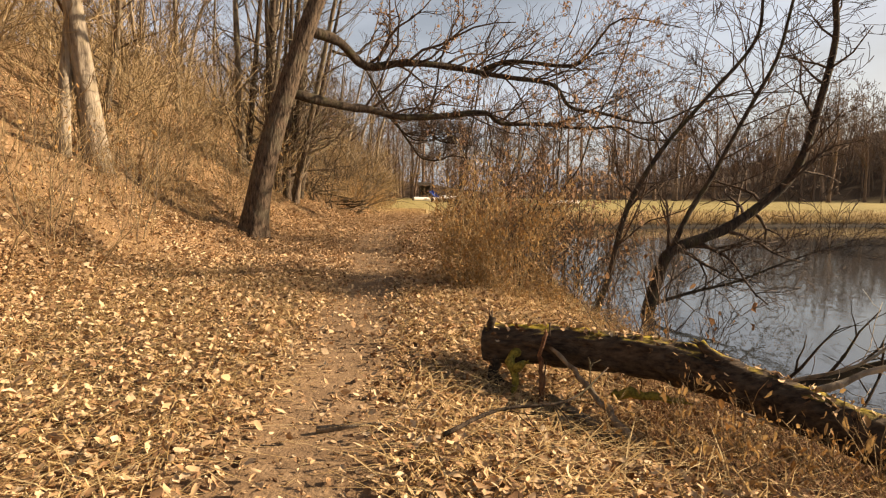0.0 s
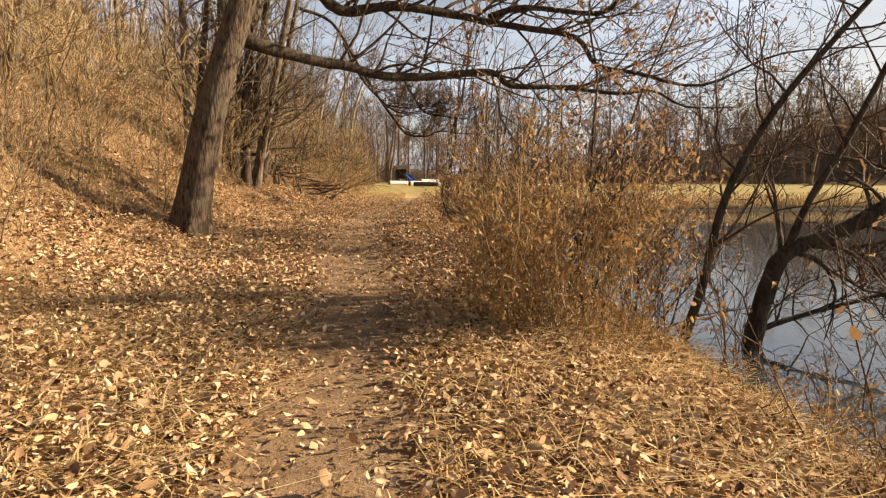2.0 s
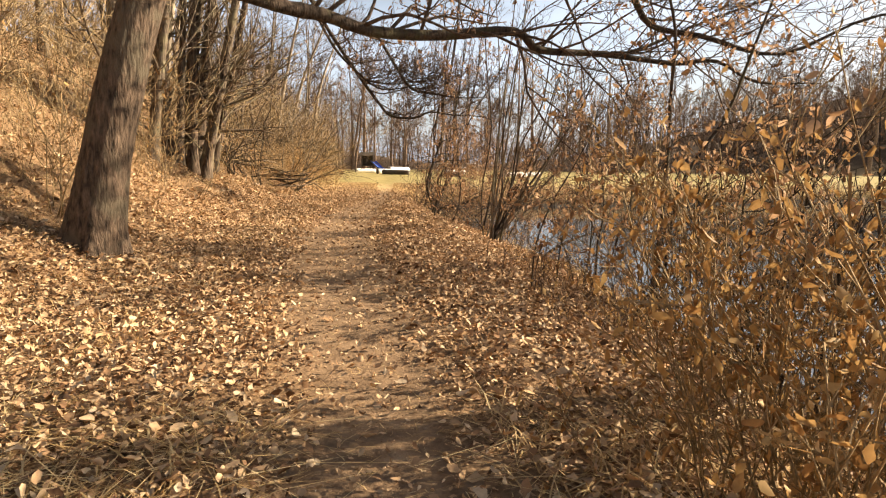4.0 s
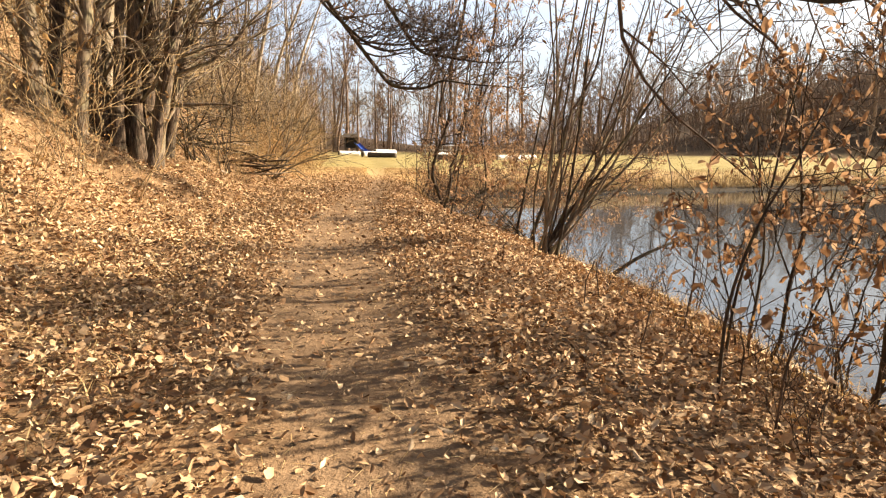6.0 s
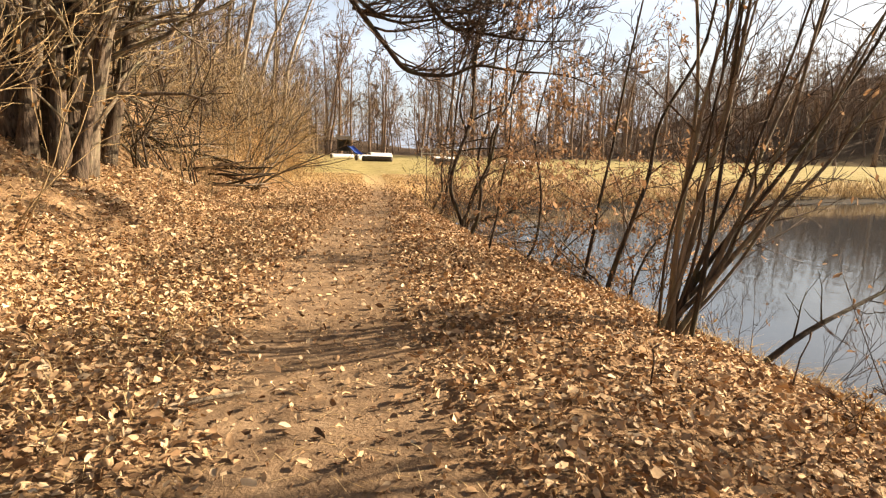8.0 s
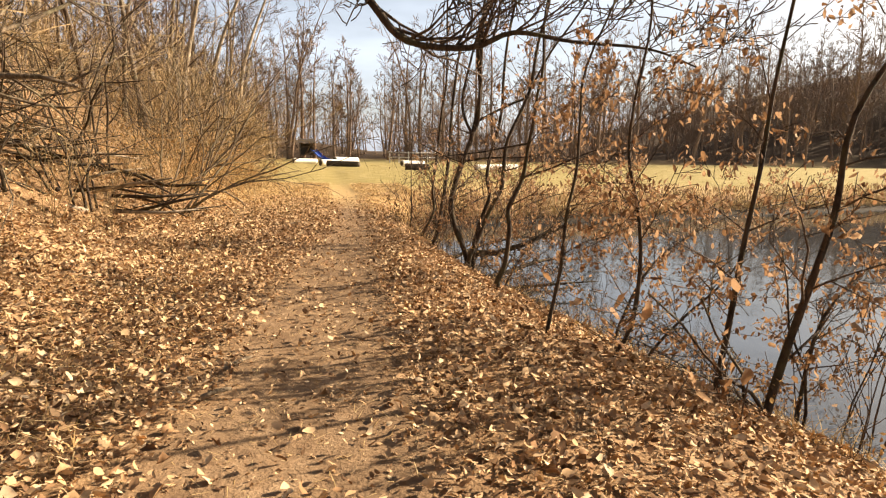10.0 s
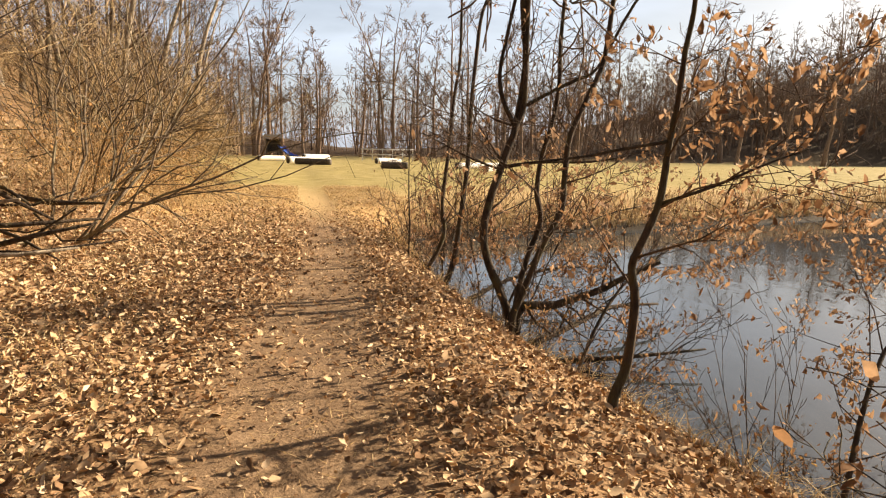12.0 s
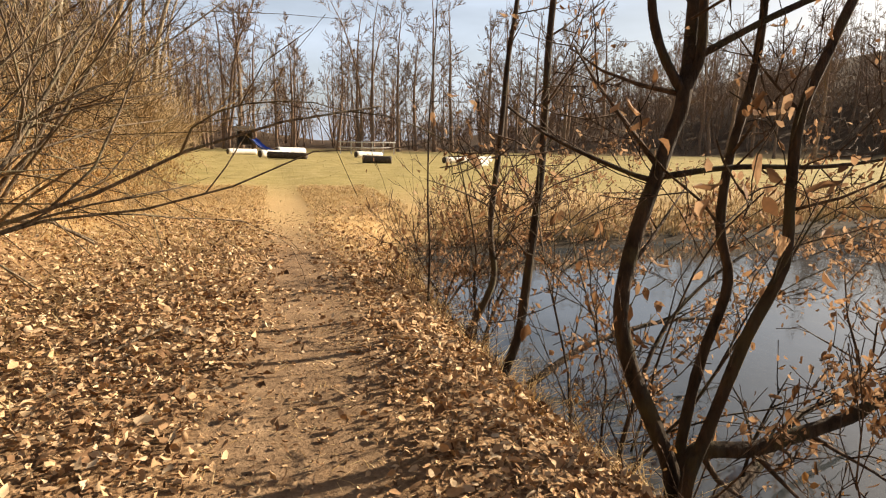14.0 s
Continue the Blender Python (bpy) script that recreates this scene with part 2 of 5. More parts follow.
def wobble(rng, s):
    return Vector((rng.gauss(0, s), rng.gauss(0, s), rng.gauss(0, s)))


def sprout(wood, p, d, length, r, level, rng, kids=4, spread=0.8, lift=0.12, wig=0.16, shrink=0.55, tips=None, rmin=0.003):
    """A branch with side branches, level by level, into wood (one Tubes for each level); tips takes places for leaves."""
    n = 2 if wood[level].flat else max(3, min(6, int(length / 0.25)))
    pts, q, step = [p.copy()], p.copy(), length / n
    d = d.normalized()
    for _ in range(n):
        d = (d + wobble(rng, wig) + Vector((0, 0, lift / n * 2))).normalized()
        q = q + d * step
        pts.append(q.copy())
    radii = [max(rmin, r * (1 - 0.7 * i / n)) for i in range(n + 1)]
    if wood[level].flat:
        wood[level].ribbon(pts, radii)
    else:
        wood[level].tube(pts, radii, 6 if r > 0.03 else (4 if r > 0.012 else 3))
    if tips is not None and level <= 1:
        tips.extend(pts[1:])
    if level > 0:
        for k in range(kids):
            f = 0.2 + 0.8 * (k + rng.random()) / kids
            i = min(n - 1, int(f * n))
            a = pts[i].lerp(pts[i + 1], f * n - i if f < 1 else 1.0)
            side = wobble(rng, 1.0)
            dd = (pts[i + 1] - pts[i]).normalized()
            side = (side - dd * side.dot(dd)).normalized()
            cd = dd * math.cos(spread) + side * math.sin(spread)
            sprout(wood, a, cd, length * shrink * rng.uniform(0.7, 1.2) * (1.15 - 0.5 * f), max(rmin, radii[i] * 0.6), level - 1, rng, kids, spread, lift, wig, shrink, tips, rmin)


def stem(tb, pts, r0, r1, n=8, steps=4, flare=0.0, rough=0.0, rng=None):
    line = smooth_line(pts, steps)
    m = len(line) - 1
    radii = [r0 + (r1 - r0) * i / m + flare * max(0, 1 - i / (m * 0.12)) ** 2 for i in range(m + 1)]
    if rough:
        radii = [r * (1 + rng.uniform(-rough, rough)) for r in radii]
    tb.tube(line, radii, n)
    return line, radii


def branch_along(wood, line, radii, count, length, rng, level=1, start=0.25, kids=4, lift=0.15, spread=1.0, bias=None, tips=None, rk=0.45, wig=0.16, shrink=0.55, steer=0.0, rmin=0.003):
    """Side branches along a stem's line."""
    m = len(line) - 1
    for k in range(count):
        f = start + (1 - start) * (k + rng.random()) / count
        i = min(m - 1, int(f * m))
        dd = (line[i + 1] - line[i]).normalized()
        side = wobble(rng, 1.0)
        if bias:
            side = side + Vector(bias)
        if steer and line[i].x < 0.5:
            side = side + Vector((0, 0, steer))
        side = (side - dd * side.dot(dd)).normalized()
        cd = dd * math.cos(spread) + side * math.sin(spread)
        sprout(wood, line[i], cd, length * rng.uniform(0.6, 1.2) * (1.15 - 0.4 * f), max(0.004, radii[i] * rk), level, rng, kids, 0.8, lift, wig, shrink, tips, rmin)


def put_leaves(tips, share, size, rng_np, parent, name="foliage", label="", mat=None, per=1, droop=0.8):
    if not tips:
        return None
    a = np.array([tuple(t) for t in tips])
    a = a[rng_np.random(len(a)) < share]
    a = np.repeat(a, per, axis=0)
    a = a + rng_np.normal(0, 0.045, a.shape) - np.array((0, 0, size * 0.4))
    v, q = leaves_mesh(a, size, rng_np, droop)
    ob = quads_ob(name, v, q, mat or DRY_LEAF, parent, True)
    ob["kind"] = "stuff"
    if label:
        ob["label"] = label
    return ob


# ---- the lie of the land ----
def shore_x(y):
    """The bank's edge on the path's side."""
    return np.interp(y, [-40, 0, 3, 4.6, 6, 12, 18, 21, 24, 26, 28, 31, 34, 38], [4.8, 4.6, 4.2, 3.5, 2.75, 2.6, 2.65, 2.1, 1.45, 1.05, 0.7, 0.75, 1.1, 1.6])


def far_shore(x):
    return np.interp(x, [0, 1.2, 3, 6, 10, 16, 26, 45, 80, 140], [34.0, 35.0, 35.4, 35.6, 36.2, 37.6, 39.6, 42, 44, 46])


PATH_Y = [-20, 4, 7, 10, 14, 18, 22, 26, 29, 32, 43, 60]
PATH_L = [-1.0, -0.9, -1.15, -1.45, -2.1, -2.45, -2.35, -1.9, -1.45, -1.25, -1.2, -1.2]
PATH_R = [-0.1, -0.1, -0.35, -0.45, -0.85, -1.1, -1.0, -0.75, -0.55, -0.68, -0.6, -0.7]
WATER_Z = -0.8


def lake_depth(x, y):
    """How far inside the lake, in metres (negative on land)."""
    return np.minimum(np.minimum(x - shore_x(y), far_shore(x) - y), 150 - x)


def slope_d(x, y):
    edge = -3.55 - np.maximum(0, y - 33) * 0.11
    return np.maximum(0, edge - x)


def wave(x, y):
    return (np.sin(x * 1.7 + y * 0.6) * np.sin(y * 1.3 - x * 0.4) + 0.5 * np.sin(x * 4.1 + 1.3) * np.sin(y * 3.7 + x))


def land(x, y):
    """The ground's height."""
    x, y = np.asarray(x, dtype=float), np.asarray(y, dtype=float)
    d = slope_d(x, y)
    hill = 0.62 * d * d / (d + 1.1)
    hill = 24 * (1 - np.exp(-hill / 24))
    r = np.interp(y, PATH_Y, PATH_R)
    u = np.clip((x - r) / np.maximum(0.3, shore_x(y) - r), 0, 1)
    bank = WATER_Z * u ** 2.2
    ld = lake_depth(x, y)
    far = np.where(y > 33, np.clip((1.6 + ld) / 1.6, 0, 1), 0)
    bank = np.where(y > 33.5, WATER_Z * far ** 1.5, bank)
    under = WATER_Z - np.clip(ld, 0, 3) * 0.5
    z = np.where(ld > 0, under, bank + hill)
    z = z - 0.36 * np.exp(-((x - 1.5) / 1.0) ** 2 - ((y - 4.5) / 0.85) ** 2) * (ld < 0)
    z = z - 0.11 * np.exp(-((x - 0.35) / 0.75) ** 2 - ((y - 5.0) / 0.7) ** 2)
    mid = 0.5 * (np.interp(y, PATH_Y, PATH_L) + np.interp(y, PATH_Y, PATH_R))
    tread = np.exp(-((x - mid) / 0.75) ** 2) * (y < 60)
    z = z - 0.05 * tread + np.where(ld > 0, 0, 0.03 * wave(x, y) * (1 - 0.6 * tread) * (1 + 2 * np.clip(d, 0, 2)))
    # far hills behind the meadow's edge
    e = np.maximum(0, y - (112 - 0.25 * np.clip(x, 0, 120)))
    height = np.interp(x, [-60, -10, 10, 30, 60, 110, 200], [12, 7, 2, 2, 8, 33, 66])
    z = z + height * (1 - np.exp(-e / 42.0)) * np.exp(-(e / 105.0) ** 2)
    return z


def at_land(x, y, lift=0.0):
    return Vector((x, y, float(land(x, y)) + lift))


def ground_sheet():
    def axis(lo, hi, step, reach):
        a = list(np.arange(lo, hi, step))
        g, s = hi, step
        while g < reach:
            a.append(g)
            s *= 1.13
            g += s
        g, s, low = lo, step, []
        while g > -reach:
            s *= 1.13
            g -= s
            low.append(g)
        return np.array(low[::-1] + a)
    xs, ys = axis(-9, 4.5, 0.16, 900), axis(-3, 46, 0.2, 900)
    X, Y = np.meshgrid(xs, ys)
    Z = land(X, Y)
    v = np.stack([X, Y, Z], -1).reshape(-1, 3)
    nx, ny = len(xs), len(ys)
    i = (np.arange(ny - 1)[:, None] * nx + np.arange(nx - 1)[None]).reshape(-1, 1)
    q = i + np.array([0, 1, nx + 1, nx])
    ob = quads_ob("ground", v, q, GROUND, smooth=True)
    l, r = np.interp(Y, PATH_Y, PATH_L), np.interp(Y, PATH_Y, PATH_R)
    wob = 0.12 * np.sin(Y * 2.3) + 0.08 * np.sin(Y * 5.1 + X * 3)
    tread = np.clip((np.minimum(X - l, r - X) + wob + 0.12) / 0.3, 0, 1)
    meadow = np.clip((Y - 37 + 1.5 * np.sin(X * 0.8) - np.clip(slope_d(X, Y), 0, 5) * 4) / 7, 0, 1) * (slope_d(X, Y) < 2) * np.clip((110 - 0.25 * np.clip(X, 0, 120) - Y) / 4, 0, 1)
    straw = np.clip((Y - 31 + np.sin(X * 1.3) + np.clip(X + 1, -3, 0) * 0.4) / 3, 0, 1) * np.clip(2.5 - slope_d(X, Y), 0, 1)
    # where the woods' shade is put into the far ground's colour
    shaded_floor = np.clip((Y - 108 + 0.25 * np.clip(X, 0, 120)) / 4, 0, 1)
    col = np.stack([tread, meadow, straw, shaded_floor], -1).reshape(-1, 4).astype(np.float32)
    a = ob.data.color_attributes.new("zone", "FLOAT_COLOR", "POINT")
    a.data.foreach_set("color", col.ravel())
    return tagged(ob, "leaf-strewn woodland ground with a trodden dirt path", "ground", kind="structure")


ground_sheet()
lake = mesh_ob("water", [(-1, -40, WATER_Z), (160, -40, WATER_Z), (160, 52, WATER_Z), (-1, 52, WATER_Z)], [(0, 1, 2, 3)], WATER, smooth=False)
tagged(lake, "calm pond water reflecting pale sky and woods", "water", kind="structure")

# stems and limbs of the trees by the path
OAK_TRUNK = [(-4.28, 14.22, 0.32), (-3.99, 14.37, 1.87), (-3.61, 14.52, 3.29), (-3.11, 14.67, 4.85), (-2.79, 14.76, 5.75), (-2.34, 14.89, 7.05)]
OAK_LOW = [(-3.42, 14.66, 3.50), (-2.39, 15.50, 3.43), (-1.87, 16.00, 3.34), (-1.27, 16.30, 3.19), (-0.16, 16.70, 3.26), (1.12, 17.00, 3.41), (1.67, 17.10, 3.25), (2.92, 17.20, 3.13), (4.04, 17.20, 3.12), (4.84, 17.20, 2.99), (5.65, 17.20, 2.90), (6.69, 17.20, 2.83)]
OAK_LOW2 = [(2.92, 17.20, 3.13), (3.28, 17.20, 3.28), (4.73, 17.40, 3.93), (6.26, 17.60, 4.39)]
OAK_HIGH = [(-3.03, 14.78, 4.94), (-2.49, 15.50, 4.89), (-1.91, 16.34, 4.63), (-0.89, 16.69, 4.51), (0.35, 17.17, 4.65), (1.14, 17.04, 4.55), (1.93, 17.08, 4.42), (2.89, 16.93, 4.01), (3.52, 16.92, 3.55), (4.17, 16.92, 3.41), (5.56, 16.76, 3.30), (7.43, 16.68, 3.65), (9.80, 16.65, 3.83)]
OAK_HIGH2 = [(1.15, 17.24, 4.59), (1.93, 17.11, 4.81), (3.50, 16.88, 4.64), (4.07, 16.71, 4.98), (4.67, 16.64, 5.42), (6.14, 16.38, 5.53)]
GRP_HANG = [(-3.63, 26.11, 6.59), (-2.55, 25.06, 4.96), (-1.67, 24.09, 3.67), (-1.14, 23.46, 2.8), (-0.8, 23.36, 2.55), (-0.18, 23.25, 2.41), (0.34, 23.21, 2.64), (0.78, 23.14, 2.58), (1.66, 23.0, 2.51), (2.09, 22.88, 2.22)]
GRP_HANG3 = [(-3.1, 25.2, 5.7), (-2.4, 24.3, 4.5), (-1.75, 23.5, 3.75), (-1.1, 23.0, 3.3), (-0.5, 22.8, 3.12), (0.1, 22.7, 3.2)]
GRP_HANG4 = [(-1.67, 24.09, 3.67), (-1.2, 23.85, 3.4), (-0.55, 23.6, 3.3), (0.1, 23.5, 3.42), (0.8, 23.4, 3.4)]
GRP_HANG2 = [(-1.12, 24.2, 4.78), (-0.47, 23.28, 3.55), (-0.12, 23.17, 3.22), (0.3, 23.08, 3.01), (0.99, 22.96, 2.9), (1.93, 22.84, 3.01)]
TRI_A = [(0.72, 26.59, -0.38), (0.64, 26.67, -0.08), (0.52, 26.77, 0.25), (0.48, 26.84, 0.58), (0.57, 26.89, 0.95), (0.68, 26.91, 1.25), (0.77, 26.93, 1.49), (0.85, 26.95, 1.71)]
TRI_A1 = [(0.85, 26.95, 1.71), (0.76, 27.01, 1.89), (0.71, 27.06, 2.07), (0.7, 27.1, 2.28), (0.76, 27.14, 2.58)]
TRI_A2 = [(0.85, 26.95, 1.71), (0.94, 26.96, 1.92), (0.97, 27.01, 2.22), (0.99, 27.07, 2.58)]
TRI_B = [(0.83, 26.69, -0.25), (0.91, 26.73, 0.1), (0.99, 26.75, 0.35), (1.12, 26.78, 0.69), (1.09, 26.85, 1.0), (1.15, 26.9, 1.38), (1.28, 26.94, 1.78), (1.36, 26.99, 2.19), (1.39, 27.07, 2.63)]
TRI_C = [(0.72, 26.49, -0.32), (0.83, 26.51, -0.06), (1.05, 26.54, 0.45), (1.25, 26.55, 0.83), (1.3, 26.61, 1.21), (1.37, 26.67, 1.62), (1.56, 26.69, 2.03), (1.74, 26.71, 2.45)]
TRI_LOW = [(0.86, 26.67, -0.28), (1.21, 26.58, -0.23), (1.43, 26.52, -0.15), (1.73, 26.45, -0.04), (1.95, 26.41, 0.08), (2.35, 26.33, 0.28)]
TRI_BR1 = [(0.68, 26.91, 1.25), (0.57, 26.95, 1.28), (0.31, 27.05, 1.39), (0.1, 27.13, 1.5), (-0.19, 26.92, 1.61)]
TRI_BR2 = [(0.71, 26.91, 1.27), (1.1, 26.8, 1.33), (1.54, 26.67, 1.34), (1.89, 26.57, 1.39), (2.28, 26.48, 1.49)]
TRI_BR3 = [(0.93, 26.96, 1.92), (1.27, 26.9, 2.11), (1.51, 26.85, 2.23), (1.72, 26.81, 2.36)]
PAIR_A = [(0.38, 28.29, -0.52), (0.55, 28.32, -0.11), (0.65, 28.39, 0.42), (0.71, 28.44, 0.78), (0.79, 28.52, 1.32), (0.86, 28.65, 2.13), (0.93, 28.73, 2.66), (1.03, 28.82, 3.29)]
PAIR_B = [(0.32, 28.98, -0.37), (0.53, 28.99, 0.04), (0.61, 29.02, 0.29), (0.59, 29.1, 0.69), (0.7, 29.21, 1.45), (0.8, 29.33, 2.21), (0.89, 29.39, 2.71), (0.93, 29.5, 3.32)]
SAPG = [(0.27, 30.05, -0.48), (0.32, 30.17, 0.24), (0.32, 30.28, 0.78), (0.36, 30.42, 1.62), (0.45, 30.56, 2.46), (0.51, 30.68, 3.18)]
SAPH = [(0.45, 23.99, -0.12), (0.54, 24.01, 0.09), (0.6, 24.06, 0.5), (0.59, 24.11, 0.73), (0.68, 24.12, 0.93), (0.78, 24.14, 1.16), (0.84, 24.18, 1.5), (0.91, 24.22, 1.79), (0.96, 24.26, 2.11), (1.04, 24.31, 2.48)]
SAPH1 = [(0.77, 24.13, 1.13), (1.12, 24.07, 1.25), (1.45, 24.0, 1.4), (1.77, 23.94, 1.52)]
SAPH2 = [(0.83, 24.19, 1.53), (0.56, 24.25, 1.48), (0.28, 24.32, 1.42), (-0.12, 24.41, 1.37), (-0.26, 24.44, 1.34)]
SAPE = [(0.32, 22.03, -0.1), (0.44, 22.09, 0.42), (0.5, 22.16, 0.88), (0.59, 22.2, 1.28), (0.63, 22.27, 1.71), (0.69, 22.33, 2.18)]
SAPE2 = [(0.66, 21.54, -0.3), (0.84, 21.55, 0.03), (0.93, 21.62, 0.51), (0.92, 21.69, 0.95), (0.86, 21.79, 1.4), (0.91, 21.85, 1.85)]
SAPF = [(1.45, 21.25, -0.45), (1.59, 21.33, 0.2), (1.68, 21.39, 0.67), (1.84, 21.47, 1.36), (1.97, 21.56, 2.05)]
SAPF2 = [(1.65, 20.92, -0.5), (1.81, 20.97, 0.0), (1.98, 21.01, 0.44), (2.18, 21.06, 1.02), (2.34, 21.15, 1.74)]
SAPF3 = [(1.12, 21.75, -0.35), (1.4, 21.74, -0.01), (1.78, 21.72, 0.33), (2.0, 21.72, 0.63)]
ALD_A = [(2.7, 10.5, -0.76), (2.94, 10.57, -0.04), (3.13, 10.65, 0.77), (3.41, 10.71, 1.41), (3.89, 10.78, 2.13), (4.53, 10.85, 2.86), (5.33, 10.94, 3.82)]
ALD_B = [(3.62, 10.68, -0.8), (3.83, 10.75, -0.06), (4.07, 10.79, 0.31), (4.89, 10.82, 0.64), (5.55, 10.86, 1.09), (6.12, 10.91, 1.67), (6.51, 11.02, 2.82), (6.77, 11.13, 3.89)]
ALD_B2 = [(4.03, 10.79, 0.31), (4.31, 10.85, 0.92), (4.72, 10.91, 1.58), (5.29, 11.01, 2.65), (5.78, 11.1, 3.55)]
ALD_B3 = [(3.62, 10.69, -0.68), (4.32, 10.72, -0.43), (5.14, 10.73, -0.22), (5.96, 10.76, 0.11), (6.95, 10.79, 0.45)]
BEE_A = [(2.41, 14.21, -0.7), (2.5, 14.24, -0.44), (2.57, 14.32, 0.09), (2.66, 14.41, 0.72), (2.73, 14.52, 1.4), (2.78, 14.64, 2.18), (2.85, 14.77, 2.97)]
BEE_B = [(2.25, 13.57, -0.7), (2.34, 13.64, -0.24), (2.44, 13.75, 0.5), (2.58, 13.82, 1.01), (2.82, 13.86, 1.43), (3.11, 13.89, 1.85)]

# ---- trees and shrubs ----
def thing(name, label, category, group="", at=(0, 0, 0)):
    ob = new(name)
    ob.location = at
    ob.empty_display_size = 0.2
    return tagged(ob, label, category, group)


def lower(pts, dz):
    return [(pts[0][0], pts[0][1], pts[0][2] - dz)] + list(pts)


def crown(t, *tubes, mat=None):
    """The fine branches and twigs of a tree, joined."""
    c = Tubes()
    for x in tubes:
        c.add(x)
    if c.v:
        part("crown", c, mat or TWIG, t, kind="stuff")


def furrowed(tb, pts, r0, r1, flare, sides=64, steps=26):
    """A thick trunk whose bark stands in long ridges, with a spreading foot."""
    ln = smooth_line(pts, steps)
    m, base = len(ln) - 1, len(tb.v)
    for i, p in enumerate(ln):
        h = (p - ln[0]).length
        r = r0 + (r1 - r0) * i / m + flare * math.exp(-h / 0.38)
        for k in range(sides):
            a = 2 * math.pi * k / sides
            c, s = math.cos(a), math.sin(a)
            ridge = noise.noise(Vector((c * 5.5, s * 5.5, h * 1.3))) * 0.6 + abs(noise.noise(Vector((c * 9, s * 9, h * 2.6 + 7)))) * 0.9
            foot = 0.22 * math.exp(-h / 0.3) * math.sin(a * 5 + 1.0)
            q = r * (1 + 0.10 * ridge + foot)
            tb.v.append((p.x + c * q, p.y + s * q, p.z))
        if i:
            b = base + i * sides
            tb.f += [(b - sides + k, b - sides + (k + 1) % sides, b + (k + 1) % sides, b + k) for k in range(sides)]


def oak():
    rng, rnp = random.Random(3), np.random.default_rng(3)
    t = thing("oak_tree", "large leaning oak with furrowed brown bark and a few withered leaves", "tree")
    tb = Tubes()
    up = OAK_TRUNK + [(-2.0, 15.6, 9.0), (-1.9, 15.9, 11.5), (-2.2, 16.2, 14.0)]
    line, radii = stem(Tubes(), lower(up, 0.25), 0.34, 0.10, 16, 5, 0.20, 0.0, rng)
    furrowed(tb, lower(up, 0.25), 0.30, 0.10, 0.13)
    part("trunk", tb, BARK_OAK, t)
    tips = []
    for pts, r0, r1, nb in ((OAK_LOW, 0.115, 0.014, 30), (OAK_LOW2, 0.045, 0.01, 12), (OAK_HIGH, 0.13, 0.012, 40), (OAK_HIGH2, 0.075, 0.01, 18)):
        b, mid, fine, two = Tubes(), Tubes(), Tubes(), Tubes()
        ln, rd = stem(b, [Vector(pts[0])] + [Vector(q) + wobble(rng, 0.09) for q in pts[1:]], r0, r1, 8, 4, 0, 0.10, rng)
        branch_along([fine, two, mid], ln, rd, nb, 2.7, rng, 2, 0.14, 4, 0.10, 0.8, (1.1, -0.1, 0.3), tips, 0.36, 0.2, 0.55, 1.3, 0.005)
        crown(part("limb", b, BARK_ALDER, t), mid, two, fine)
    b, mid, fine = Tubes(), Tubes(), Tubes(True)
    branch_along([fine, mid, b], line, radii, 12, 5.0, rng, 2, 0.52, 6, 0.3, 1.0, (0.6, -0.2, 0.3), None, 0.4)
    crown(t, b, mid, fine)
    near = [p for p in tips if 2.3 < p.z < 6.2]
    put_leaves(near, 0.10, 0.085, rnp, t, label="withered orange-brown leaves", per=2)
    inner = [p for p in tips if 2.3 < p.z < 6.2 and p.x < 1.0]
    put_leaves(inner, 0.36, 0.08, rnp, t, label="withered orange-brown leaves", per=2)
    return t


def hero_tree(name, label, stems, mat=None, leaf=0.0, seed=1, nb=9, blen=1.0, category="tree", group="", lsize=0.058, level=1, drop=0.3, per=1, lift=0.15, kids=4, shrink=0.55, tall=0.0, rmin=0.003):
    """A tree of stems: (points, lower radius, upper radius) each; the first stands on the ground."""
    rng, rnp = random.Random(seed), np.random.default_rng(seed)
    t = thing(name, label, category, group)
    fine, mid, big, tips = Tubes(), Tubes(), Tubes(), []
    for k, (pts, r0, r1) in enumerate(stems):
        tb = Tubes()
        p = lower(pts, drop) if k == 0 or pts[0][2] < 0 else list(pts)
        a, b = Vector(p[-2]), Vector(p[-1])
        if tall and b.z > 1.7:
            d = (b - a).normalized() * 0.5 + Vector((0.15, 0, 0.9))
            while b.z < tall:
                b = b + d.normalized() * 0.8 + wobble(rng, 0.12)
                p.append(tuple(b))
        ln, rd = stem(tb, p, r0, r1, 10 if r0 > 0.04 else 6, 4, r0 * 0.25 if k == 0 else 0, 0.06, rng)
        branch_along([fine, mid, big][:level + 1], ln, rd, nb, blen, rng, level, 0.22, kids, lift, 0.95, None, tips, 0.4, 0.18, shrink, 0.0, rmin)
        part("stem", tb, mat or BARK_ALDER, t)
    crown(t, big, mid, fine)
    if leaf:
        put_leaves([q for q in tips if q.x > 0.3], leaf, lsize, rnp, t, label="withered brown leaves", per=per)
    return t


